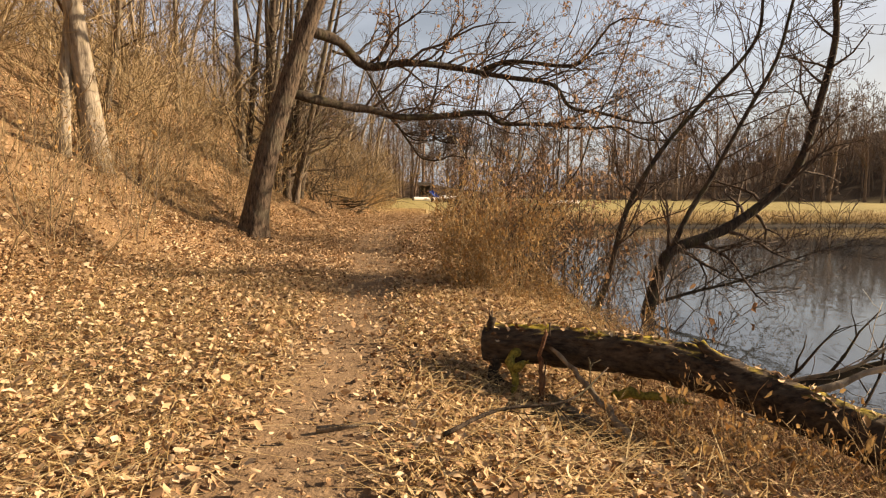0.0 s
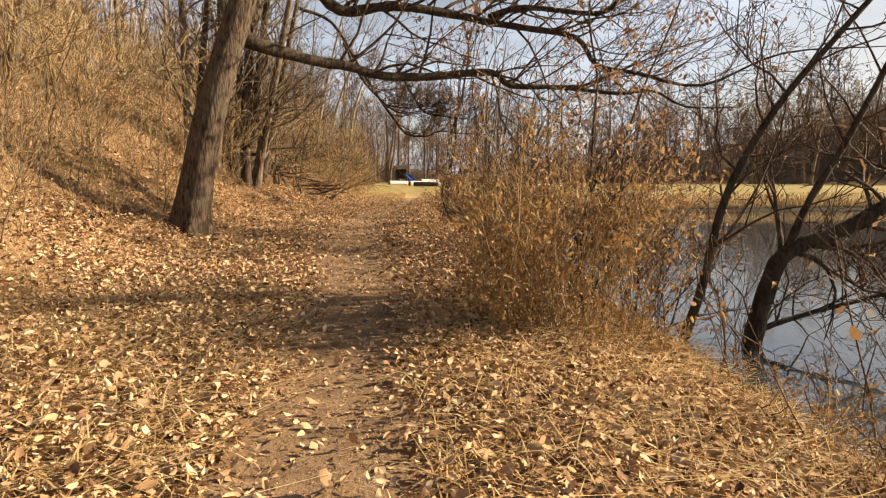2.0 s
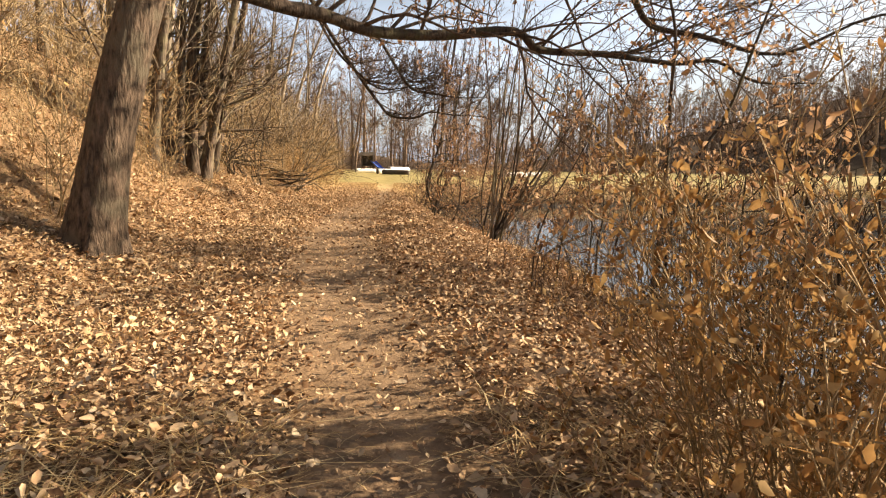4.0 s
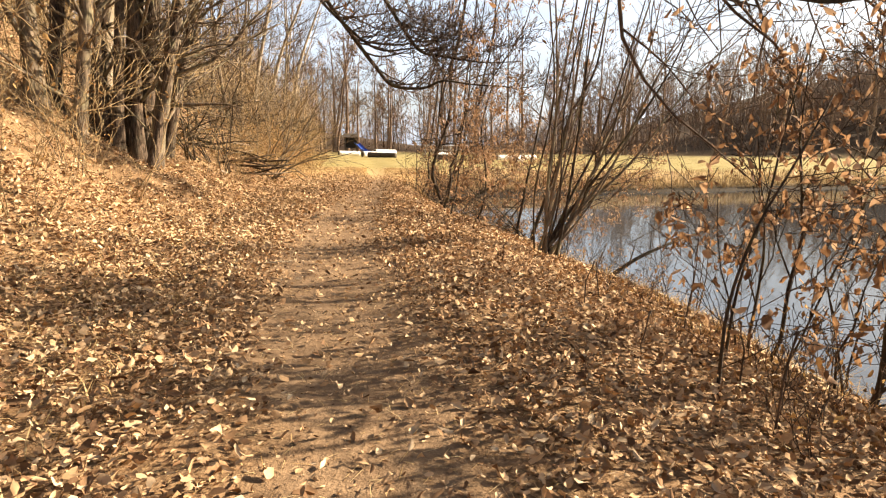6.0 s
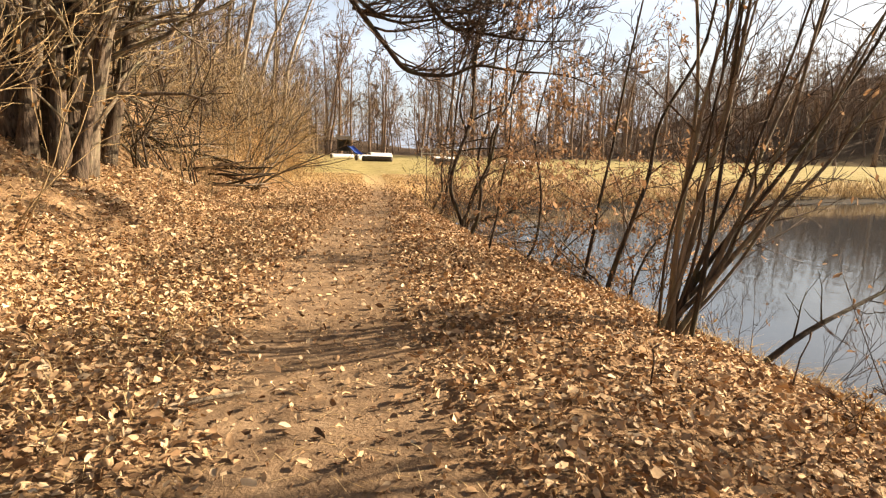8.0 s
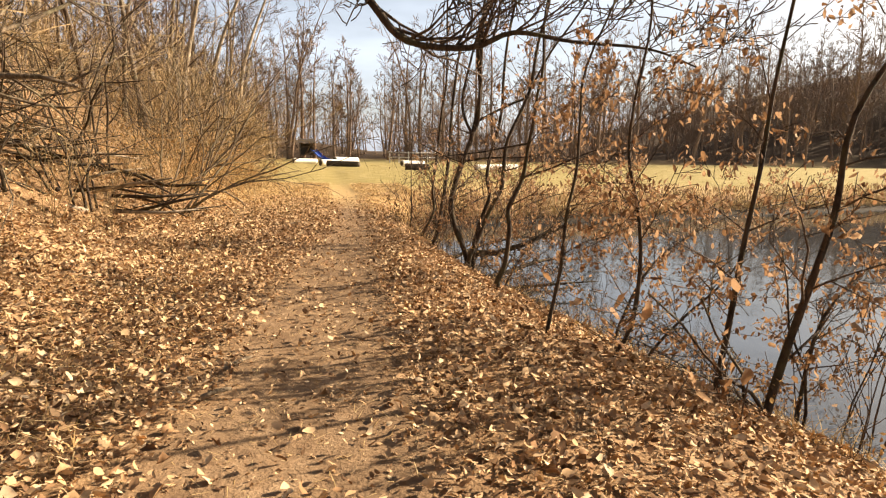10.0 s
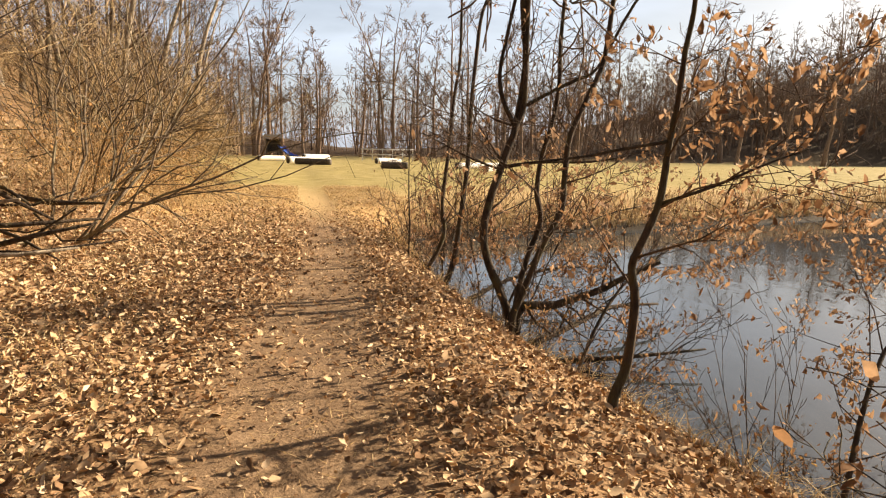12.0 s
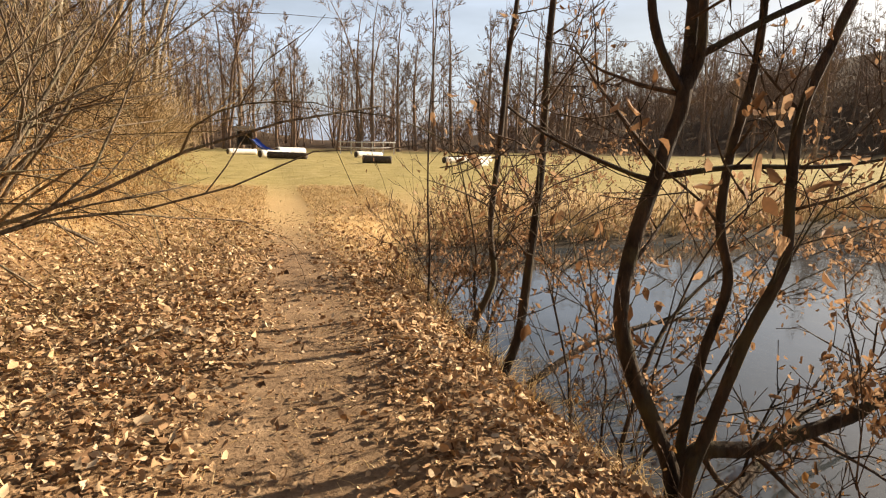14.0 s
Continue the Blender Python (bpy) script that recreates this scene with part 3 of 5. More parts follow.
def shrub_mesh(seed, stems=12, height=2.2, spreadr=0.35, fan=0.5, r=0.012, mat=None, kids=4, leaf=0.0, lsize=0.05, lift=0.25, name="shrub", label="", category="shrub", level=2, lean=(0, 0, 0), flat=False, leafmat=None, joined=False, wig=0.10, shrink=0.45, rmin=0.0025):
    """A many-stemmed shrub at the origin."""
    rng, rnp = random.Random(seed), np.random.default_rng(seed)
    t = thing(name, label, category)
    fine, mid, tips, allst = Tubes(flat), Tubes(joined), [], Tubes()
    for k in range(stems):
        a = rng.uniform(0, 2 * math.pi)
        o = rng.random() ** 0.5 * spreadr
        p = Vector((o * math.cos(a), o * math.sin(a), -0.12))
        d = Vector((math.cos(a) * fan * rng.random(), math.sin(a) * fan * rng.random(), 1)) + Vector(lean)
        tb = Tubes()
        sprout([fine, mid, tb], p, d, height * rng.uniform(0.6, 1.1), r * rng.uniform(0.7, 1.3), 2, rng, kids, 0.6, lift, wig, shrink, tips, rmin)
        if joined:
            allst.add(tb)
        else:
            part("stem", tb, mat or BARK_BRUSH, t)
    if joined:
        part("crown", allst, mat or BARK_BRUSH, t, kind="stuff")
    crown(t, mid, fine, mat=mat or BARK_BRUSH)
    if leaf:
        put_leaves(tips, leaf, lsize, rnp, t, label="dry curled brown leaves", mat=leafmat)
    return t


def wood_tree_mesh(seed, height=14.0, r=0.16, mat=None, limbs=16, name="woodland_tree", label="", crown_at=0.35, lsp=0.9, kids=5, blen=0.24, twr=0.008, fan=(0, 0, 0.5)):
    rng = random.Random(seed)
    t = thing(name, label, "tree")
    pts, p, d = [], Vector((0, 0, -0.4)), Vector((rng.gauss(0, 0.05), rng.gauss(0, 0.05), 1))
    for _ in range(9):
        pts.append(tuple(p))
        d = (d + wobble(rng, 0.06)).normalized()
        p = p + d * (height / 8)
    tb, mid, low, fine = Tubes(), Tubes(), Tubes(True), Tubes(True)
    ln, rd = stem(tb, pts, r, 0.02, 7, 2, r * 0.4, 0.04, rng)
    m = len(ln) - 1
    for k in range(limbs):
        f = crown_at + (0.97 - crown_at) * (k + rng.random()) / limbs
        i = min(m - 1, int(f * m))
        dd = (ln[i + 1] - ln[i]).normalized()
        side = wobble(rng, 1.0) + Vector(fan)
        side = (side - dd * side.dot(dd)).normalized()
        cd = dd * math.cos(lsp) + side * math.sin(lsp)
        bough(mid, fine, ln[i], cd, height * blen * rng.uniform(0.6, 1.15) * (1.25 - 0.75 * f), max(0.02, rd[i] * 0.4), rng, kids, twr)
    part("trunk", tb, mat or BARK_GREY, t)
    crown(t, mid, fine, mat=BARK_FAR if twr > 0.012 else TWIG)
    return t


def bough(mid, fine, p, d, length, r, rng, kids, twr):
    """A limb of a far tree: three lengths of round wood, then twigs as strips, in two orders."""
    pts, q = [p.copy()], p.copy()
    for _ in range(3):
        d = (d + wobble(rng, 0.16) + Vector((0, 0, 0.14))).normalized()
        q = q + d * length / 3
        pts.append(q.copy())
    mid.tube(pts, [r, r * 0.75, r * 0.5, max(twr, r * 0.25)], 3)
    for k in range(kids * 2):
        f = 0.25 + 0.75 * (k + rng.random()) / (kids * 2)
        i = min(2, int(f * 3))
        a = pts[i].lerp(pts[i + 1], f * 3 - i)
        s = (d * 0.8 + wobble(rng, 0.6) + Vector((0, 0, 0.25))).normalized()
        L = length * rng.uniform(0.3, 0.55) * (1.2 - 0.6 * f)
        e = a + s * L
        fine.ribbon([a, a.lerp(e, 0.5) + wobble(rng, 0.04 * L), e], [twr * 1.3, twr, twr * 0.5])
        for _ in range(kids):
            b = a.lerp(e, rng.uniform(0.25, 1))
            g = (s + wobble(rng, 0.55) + Vector((0, 0, 0.2))).normalized() * L * rng.uniform(0.35, 0.65)
            fine.ribbon([b, b + g], [twr, twr * 0.5])


def scatter(protos, spots, rng, scale=(0.8, 1.2), group="", tilt=4):
    """Copies of the protos at spots (x, y); the protos themselves take the first places."""
    for k, (x, y) in enumerate(spots):
        s = rng.uniform(*scale)
        m = Matrix.Translation(at_land(x, y)) @ Matrix.Rotation(rng.uniform(0, 6.28), 4, "Z") @ Matrix.Rotation(radians(rng.gauss(0, tilt)), 4, "X") @ Matrix.Diagonal((s, s, s * rng.uniform(0.9, 1.1), 1))
        if k < len(protos):
            protos[k].matrix_basis = m
            ob = protos[k]
        else:
            ob = copy_thing(protos[k % len(protos)], m)
        if group:
            ob["group"] = group


oak()
hero_tree("alder_tree", "dark young alder leaning over the pond", [(ALD_A, 0.06, 0.01)], seed=11, nb=30, blen=1.5, level=2, kids=4, tall=6.5, rmin=0.005)
hero_tree("alder_tree", "dark crooked alder stooping low over the water", [(ALD_B, 0.12, 0.02), (ALD_B2, 0.05, 0.01), (ALD_B3, 0.045, 0.01)], seed=12, nb=30, blen=1.6, level=2, kids=4, tall=6.5, rmin=0.005)
hero_tree("alder_tree", "dark three-stemmed alder rising from the pond's edge", [(TRI_A, 0.047, 0.032), (TRI_A1, 0.027, 0.010), (TRI_A2, 0.031, 0.010), (TRI_B, 0.036, 0.011), (TRI_C, 0.040, 0.011), (TRI_LOW, 0.055, 0.028), (TRI_BR1, 0.018, 0.006), (TRI_BR2, 0.02, 0.006), (TRI_BR3, 0.022, 0.008)], seed=13, nb=9, blen=0.9, leaf=0.18, per=2, lsize=0.045, drop=0.5, level=2, kids=3, tall=8.5)
hero_tree("alder_tree", "slender dark alder pair on the pond's edge", [(PAIR_A, 0.042, 0.01), (PAIR_B, 0.035, 0.008)], seed=14, nb=14, blen=0.8, leaf=0.2, level=2, kids=3, tall=8.0)
hero_tree("sapling", "thin bare sapling on the bank", [(SAPG, 0.017, 0.004)], seed=15, nb=9, blen=0.6, category="sapling", leaf=0.1)
hero_tree("beech_sapling", "young beech holding withered orange leaves", [(SAPH, 0.036, 0.01), (SAPH1, 0.015, 0.005), (SAPH2, 0.014, 0.004)], seed=16, nb=10, blen=0.9, category="sapling", leaf=0.6, per=2, group="beech saplings on the bank", level=2, kids=3, lift=0.0, tall=4.5)
for k, (pts, r, lf) in enumerate(((SAPE, 0.02, 0.55), (SAPE2, 0.022, 0.5), (SAPF, 0.03, 0.4), (SAPF2, 0.04, 0.3), (SAPF3, 0.018, 0.4), (BEE_A, 0.035, 0.5), (BEE_B, 0.03, 0.5))):
    hero_tree("beech_sapling", "young beech holding withered orange leaves", [(pts, r, r * 0.3)], seed=20 + k, nb=20 if k > 4 else 12, blen=1.4 if k > 4 else 0.95, category="sapling", leaf=lf, per=3 if k > 4 else 4, lsize=0.066 if k > 4 else 0.05, group="beech saplings on the bank", level=2, kids=3, lift=0.0, tall=5.5 if k > 4 else 3.6)

SAPN = [(0.75, 13.6, -0.12), (0.8, 13.65, 0.35), (0.98, 13.72, 0.8), (1.22, 13.76, 1.2), (1.45, 13.8, 1.6)]
SAPN2 = [(1.25, 14.3, -0.25), (1.3, 14.3, 0.3), (1.5, 14.36, 0.9), (1.62, 14.4, 1.5), (1.85, 14.5, 2.2)]
for k, pts in enumerate((SAPN, SAPN2)):
    hero_tree("beech_sapling", "slender young beech with curled withered leaves", [(pts, 0.014, 0.005)], seed=36 + k, nb=10, blen=0.8, category="sapling", leaf=0.5, per=2, lsize=0.062, group="beech saplings on the bank", level=2, kids=3, lift=0.0, drop=0.1)

# low boughs of beech reaching out over the water, thick with withered leaves
for k, (x, y, s) in enumerate(((0.95, 27.4, 1.0), (1.05, 25.6, 1.1), (0.85, 29.8, 0.9), (1.75, 23.4, 1.1), (2.0, 21.0, 0.9), (0.9, 31.4, 0.9))):
    pts = [(x, y, -0.6), (x + 0.6 * s, y + 0.4, 0.1 * s), (x + 1.7 * s, y + 0.8, 0.55 * s), (x + 3.0 * s, y + 1.1, 0.75 * s + 0.1 * k % 0.3)]
    hero_tree("beech_sapling", "low leaning beech with withered brown leaves over the water", [(pts, 0.024, 0.006)], seed=30 + k, nb=20, blen=1.0, category="sapling", leaf=0.75, per=4, lsize=0.047, group="beech saplings on the bank", level=2, kids=3, lift=0.05)


def trunk_group():
    """The clump of tall trunks on the slope, with a limb hanging over the path."""
    rng = random.Random(8)
    for k, (x, y, r, lx, pale) in enumerate(((-5.85, 23.9, 0.17, 0.24, 1), (-6.2, 24.3, 0.2, 0.16, 0), (-6.05, 23.6, 0.14, 0.05, 0), (-6.9, 23.5, 0.19, 0.08, 0), (-6.35, 24.1, 0.21, 0.10, 0), (-6.5, 23.2, 0.15, -0.02, 0), (-7.0, 24.2, 0.2, 0.03, 0), (-6.55, 22.2, 0.13, 0.12, 1), (-7.4, 22.6, 0.18, -0.05, 1), (-5.9, 24.9, 0.13, 0.2, 0), (-5.65, 23.2, 0.09, 0.18, 0), (-6.75, 24.8, 0.17, 0.13, 1), (-6.2, 23.0, 0.11, 0.02, 0), (-7.6, 23.6, 0.16, 0.04, 0))):
        t = thing("woodland_tree", "tall bare woodland tree with %s bark on the slope" % ("pale grey" if pale else "dark brown"), "tree", "clump of trunks on the slope")
        b = at_land(x, y)
        pts = [(x + lx * h, y + 0.02 * h * (k - 3), b.z + h) for h in (-0.3, 1.5, 3.5, 6, 9, 13)]
        tb, big, mid, fine = Tubes(), Tubes(), Tubes(), Tubes(True)
        ln, rd = stem(tb, pts, r, 0.03, 10, 4, 0.1, 0.05, rng)
        branch_along([fine, mid, big], ln, rd, 14, 2.8, rng, 2, 0.12, 4, 0.2, 0.9, (0.4, -0.1, 0.2), None, 0.3)
        part("trunk", tb, BARK_GREY if pale else BARK_OAK, t)
        crown(t, big, mid, fine, mat=BARK_GREY)
        if k == 9:
            for pts, r0, n in ((GRP_HANG, 0.062, 26), (GRP_HANG2, 0.045, 24), (GRP_HANG3, 0.045, 22), (GRP_HANG4, 0.03, 18)):
                b2, mid, fine = Tubes(), Tubes(), Tubes()
                p = [ln[int(len(ln) * 0.6)][:]] + pts if n == 26 else pts
                l2, r2 = stem(b2, [Vector(q) + wobble(rng, 0.05) for q in p], r0, 0.008, 7, 4, 0, 0.05, rng)
                branch_along([fine, fine, mid], l2, r2, n + 8, 1.25, rng, 2, 0.12, 4, 0.2, 0.7, (0.4, 0.2, 1.3), None, 0.5, 0.2, 0.55, 0.0, 0.006)
                crown(part("limb", b2, BARK_ALDER, t), mid, fine)


trunk_group()

# the hazel at the water's edge: stems fanning towards the pond
def hazel():
    rng, rnp = random.Random(5), np.random.default_rng(5)
    t = thing("hazel_shrub", "many-stemmed hazel leaning out over the pond", "shrub")
    fine, mid, tips = Tubes(), Tubes(), []
    for k in range(15):
        u = k / 14
        p = Vector((1.12 + rng.gauss(0, 0.09), 18.5 + rng.gauss(0, 0.08), -0.42))
        top = p + Vector((-0.1 + 2.9 * u ** 1.25 + rng.gauss(0, 0.12), rng.gauss(0.2, 0.5), 5.2 - 1.7 * u))
        bend = p.lerp(top, 0.45) + Vector((0.16 * u + rng.gauss(0, 0.06), rng.gauss(0, 0.08), -0.03))
        tb = Tubes()
        r = rng.uniform(0.013, 0.033)
        ln, rd = stem(tb, [p, p.lerp(bend, 0.5) + wobble(rng, 0.05), bend, bend.lerp(top, 0.5) + wobble(rng, 0.09), top], r, 0.007, 7, 4, 0, 0.05, rng)
        branch_along([fine, mid], ln, rd, 8, 0.8, rng, 1, 0.3, 4, 0.1, 0.8, (0.3, 0, 0), tips, 0.45)
        part("stem", tb, BARK_GREY if k % 3 else BARK_ALDER, t)
    crown(t, mid, fine)
    put_leaves(tips, 0.05, 0.06, rnp, t)


hazel()

# brush beside the path near the start
rs = random.Random(41)
bush = [shrub_mesh(240 + k, 13, 1.6, 0.36, 0.3, 0.007, BARK_BRUSH, 5, 0.8, 0.042, 0.15, name="thicket_shrub", label="bushy tan shrub with small dry leaves beside the path", flat=True, leafmat=BRUSH_LEAF, wig=0.19, shrink=0.4) for k in range(2)]
scatter(bush, [(0.45, 9.1), (0.9, 9.25), (0.6, 8.7), (1.1, 8.9), (0.75, 8.95)], rs, (0.95, 1.08), "brush beside the path")
scatter_bush = [copy_thing(b, Matrix()) for b in bush]
scatter(scatter_bush, [(-4.6, 31.5), (-4.3, 33.0), (-4.2, 34.3), (-3.85, 35.6), (-3.8, 37.0), (-3.7, 38.5), (-3.9, 40.0), (-4.5, 36.2), (-5.0, 34.0), (-5.2, 32.6), (-4.8, 38.0), (-4.4, 41.4), (-5.6, 36.6), (-5.4, 30.6), (-6.0, 33.4), (-5.2, 40.0)], rs, (0.6, 1.0), "brush at the foot of the slope")
scrub = [shrub_mesh(250 + k, 8, 1.5, 0.35, 0.6, 0.007, BARK_BRUSH, 4, 0.22, 0.04, 0.15, name="scrub", label="low leafless brown scrub on the leafy slope", flat=True, leafmat=BRUSH_LEAF, wig=0.18, shrink=0.5) for k in range(3)]
scatter(scrub, [(-4.6, 8.4), (-5.3, 9.5), (-5.0, 10.9), (-5.7, 11.6), (-4.9, 12.6), (-6.0, 8.6), (-6.5, 10.3), (-6.2, 12.8), (-7.2, 11.4), (-5.2, 7.3), (-4.7, 6.1), (-5.8, 6.9), (-5.3, 14.9), (-5.6, 16.0), (-6.3, 15.2), (-5.0, 17.4), (-5.7, 18.6), (-6.6, 17.0), (-5.1, 20.0), (-6.2, 20.4), (-4.5, 26.2), (-5.0, 27.4), (-4.4, 28.6), (-5.6, 28.4), (-4.7, 30.0), (-6.2, 27.0), (-6.4, 29.6), (-5.0, 25.2), (-6.8, 31.2), (-7.4, 28.6), (-6.2, 35.2), (-7.2, 33.6), (-6.8, 14.2), (-7.5, 15.4), (-7.0, 16.4), (-7.8, 17.6), (-7.2, 18.6), (-8.3, 16.0), (-8.6, 14.4), (-8.0, 19.6), (-6.0, 14.0), (-5.2, 13.6)], rs, (0.7, 1.25), "scrub on the slope")
bramble = [shrub_mesh(56 + k, 14, 0.75, 0.4, 1.1, 0.005, BARK_BRUSH, 4, 0.5, 0.05, -0.05, name="bramble", label="low brown bramble tangle on the bank", flat=True, leafmat=BRUSH_LEAF, wig=0.2, shrink=0.6) for k in range(3)]
scatter(bramble, [(0.3, 9.0), (0.5, 8.5), (0.95, 8.5), (1.3, 8.7), (1.5, 12.2), (1.6, 11.3), (2.1, 9.6), (2.2, 7.6), (1.9, 6.9), (1.5, 3.8), (2.2, 3.7), (1.9, 4.2), (2.5, 3.4)], rs, (0.6, 1.0), "bramble on the bank")
weeds = [shrub_mesh(260 + k, 9, 0.62, 0.3, 0.8, 0.0045, TWIG, 3, 0.3, 0.04, 0.05, name="dry_weeds", label="tuft of dry brown weed stalks on the bank", category="weeds", flat=True, leafmat=BRUSH_LEAF, wig=0.16, shrink=0.5) for k in range(3)]
scatter(weeds, [(0.75, 11.6), (1.15, 12.1), (0.9, 12.9), (1.35, 13.1), (1.6, 13.6), (1.05, 14.6), (1.5, 14.9), (1.8, 14.2), (1.7, 16.0), (2.0, 16.9), (1.3, 16.4), (1.75, 19.3), (1.55, 20.3), (1.45, 21.6), (1.25, 22.4), (1.1, 23.3), (0.95, 24.6), (0.6, 25.8), (0.35, 27.3), (0.3, 28.5), (0.2, 30.6), (0.4, 31.8)], rs, (0.65, 1.1), "dry weeds on the bank")
# beech saplings on the bank in the middle stretch
beech = [shrub_mesh(60 + k, 4, 2.0, 0.18, 0.5, 0.012, BARK_ALDER, 5, 0.45, 0.062, 0.05, name="beech_sapling", label="young beech holding withered orange leaves", category="sapling", lean=(0.3, 0, 0), wig=0.16) for k in range(3)]
# the four from y 9.8 to 11.45 are added to cast shade over the path
scatter(beech, [(1.9, 12.7), (2.2, 13.3), (2.0, 14.0), (2.4, 14.3), (2.6, 12.9), (2.9, 13.8), (3.1, 12.5), (2.7, 11.9), (2.35, 12.4), (1.25, 9.8), (1.55, 10.3), (2.55, 11.2), (2.9, 11.45), (1.75, 14.6), (1.9, 20.9), (0.9, 27.6), (0.9, 30.4), (1.0, 31.8)], rs, (0.85, 1.3), "beech saplings on the bank")
low = [shrub_mesh(70 + k, 5, 1.5, 0.2, 0.6, 0.008, TWIG, 4, 0.1, 0.06, 0.2, name="bank_shrub", label="thin bare twiggy shrub leaning over the water", lean=(0.5, 0, 0), flat=True) for k in range(3)]
scatter(low, [(1.35, 10.3), (1.9, 11.0), (2.5, 17.0), (2.55, 18.4), (2.5, 19.4), (2.3, 20.6), (2.45, 15.8), (2.4, 11.2), (2.5, 9.3), (2.6, 8.4), (0.9, 26.9), (0.75, 29.4), (0.9, 31), (1.0, 32.2), (1.2, 33.4), (1.1, 25.4), (1.5, 23.8), (2.6, 7.4), (2.7, 6.6)], rs, (0.7, 1.15), "twiggy bank shrubs")
thin = [shrub_mesh(76 + k, 5, 2.4, 0.25, 0.3, 0.010, BARK_GREY, 3, 0.06, 0.06, 0.25, name="sapling_clump", label="clump of thin pale saplings on the bank", flat=True) for k in range(2)]
scatter(thin, [(-5.0, 10.4), (-5.6, 12.2), (-5.2, 8.6), (-6.3, 15.0), (-6.0, 17.6), (-5.4, 19.5), (-6.6, 9.0), (-5.8, 13.6), (-6.2, 7.4), (-5.5, 6.4), (-6.9, 11.2), (-7.3, 8.2), (-6.5, 13.0), (-5.3, 16.8), (-6.4, 19)], rs, (0.75, 1.2), "sapling clumps on the bank")

# left side: arching hazels and thicket on the slope
arch = [shrub_mesh(80 + k, 10, 4.2, 0.45, 0.9, 0.024, BARK_GREY if k % 3 else BARK_ALDER, 4, 0.0, 0.05, -0.2, name="hazel_shrub", label="tall arching bare hazel on the slope", lean=(0.55, -0.25, 0), flat=True, wig=0.2, shrink=0.55, rmin=0.0022) for k in range(4)]
scatter(arch, [(-5.7, 25.4), (-6.3, 26.4), (-4.6, 29.5), (-5.8, 29.2), (-5.2, 27.0), (-6.6, 30.5), (-4.9, 32.5), (-6.0, 34), (-7.2, 27.2), (-8.2, 31.5), (-5.4, 36.5), (-7.0, 38), (-6.8, 25.6), (-9, 34.5), (-5.0, 38.5), (-6.4, 42)], rs, (0.75, 1.1), "hazels on the slope")

# woods on the left slope
rw = random.Random(90)
LAB = "bare woodland tree among brush on the leafy slope"
woods = [wood_tree_mesh(100 + k, rw.uniform(11, 16), rw.uniform(0.1, 0.2), (BARK_GREY, BARK_PALE, BARK_OAK)[k % 3], 14, label=LAB, kids=4, crown_at=0.2) for k in range(5)]
spots = []
while len(spots) < 110:
    x, y = -7.5 - 34 * rw.random() ** 1.2, rw.uniform(4, 75)
    if x > -8.5 and 18 < y < 27:
        continue
    if all((x - a) ** 2 + (y - b) ** 2 > 2.2 for a, b in spots) and slope_d(x, y) > 2.5:
        spots.append((x, y))
for _ in range(30):
    y = rw.uniform(35, 92)
    spots.append((-4.6 - (y - 33) * 0.11 - 7 * rw.random() ** 1.3, y))
scatter(woods, spots, rw, (0.75, 1.2), "woodland trees on the slope")
pale = wood_tree_mesh(130, 15, 0.24, BARK_PALE, 12, name="pale_tree", label="stout tree with pale flaking bark on the bank", crown_at=0.4)
pale.matrix_basis = Matrix.Translation(at_land(-7.1, 13.2))


def strewn(name, proto, spots, rng, scale, label, category, mat_of=None):
    """Many copies of a proto's meshes joined into one thing of kind stuff; the proto is removed."""
    groups = {}
    protos = proto if isinstance(proto, list) else [proto]
    data = []
    for p in protos:
        lst = []
        for c in p.children:
            me = c.data
            v = np.empty(len(me.vertices) * 3, dtype=np.float32)
            me.vertices.foreach_get("co", v)
            me.calc_loop_triangles()
            tr = np.empty(len(me.loop_triangles) * 3, dtype=np.int32)
            me.loop_triangles.foreach_get("vertices", tr)
            lst.append((c.name.split(".")[0], me.materials[0], v.reshape(-1, 3), tr.reshape(-1, 3)))
        data.append(lst)
    for k, (x, y) in enumerate(spots):
        s, a = rng.uniform(*scale), rng.uniform(0, 6.28)
        c, sn = math.cos(a) * s, math.sin(a) * s
        z = float(land(x, y))
        for nm, mat, v, tr in data[k % len(data)]:
            w = np.stack([v[:, 0] * c - v[:, 1] * sn + x, v[:, 0] * sn + v[:, 1] * c + y, v[:, 2] * s + z], 1)
            g = groups.setdefault((nm, mat.name), [mat, [], [], 0])
            g[1].append(w)
            g[2].append(tr + g[3])
            g[3] += len(w)
    top = thing(name, label, category)
    top["kind"] = "stuff"
    for (nm, _), (mat, vs, ts, _) in groups.items():
        me = bpy.data.meshes.new(nm)
        v, tr = np.concatenate(vs), np.concatenate(ts)
        me.vertices.add(len(v))
        me.vertices.foreach_set("co", v.ravel())
        me.loops.add(len(tr) * 3)
        me.loops.foreach_set("vertex_index", tr.ravel().astype(np.int32))
        me.polygons.add(len(tr))
        me.polygons.foreach_set("loop_start", np.arange(0, len(tr) * 3, 3, dtype=np.int32))
        me.materials.append(mat)
        me.update(calc_edges=True)
        ob = new(nm, me)
        ob.parent = top
        ob["kind"] = "stuff"
    for p in protos:
        for c in p.children_recursive:
            bpy.data.objects.remove(c)
        bpy.data.objects.remove(p)
    return top


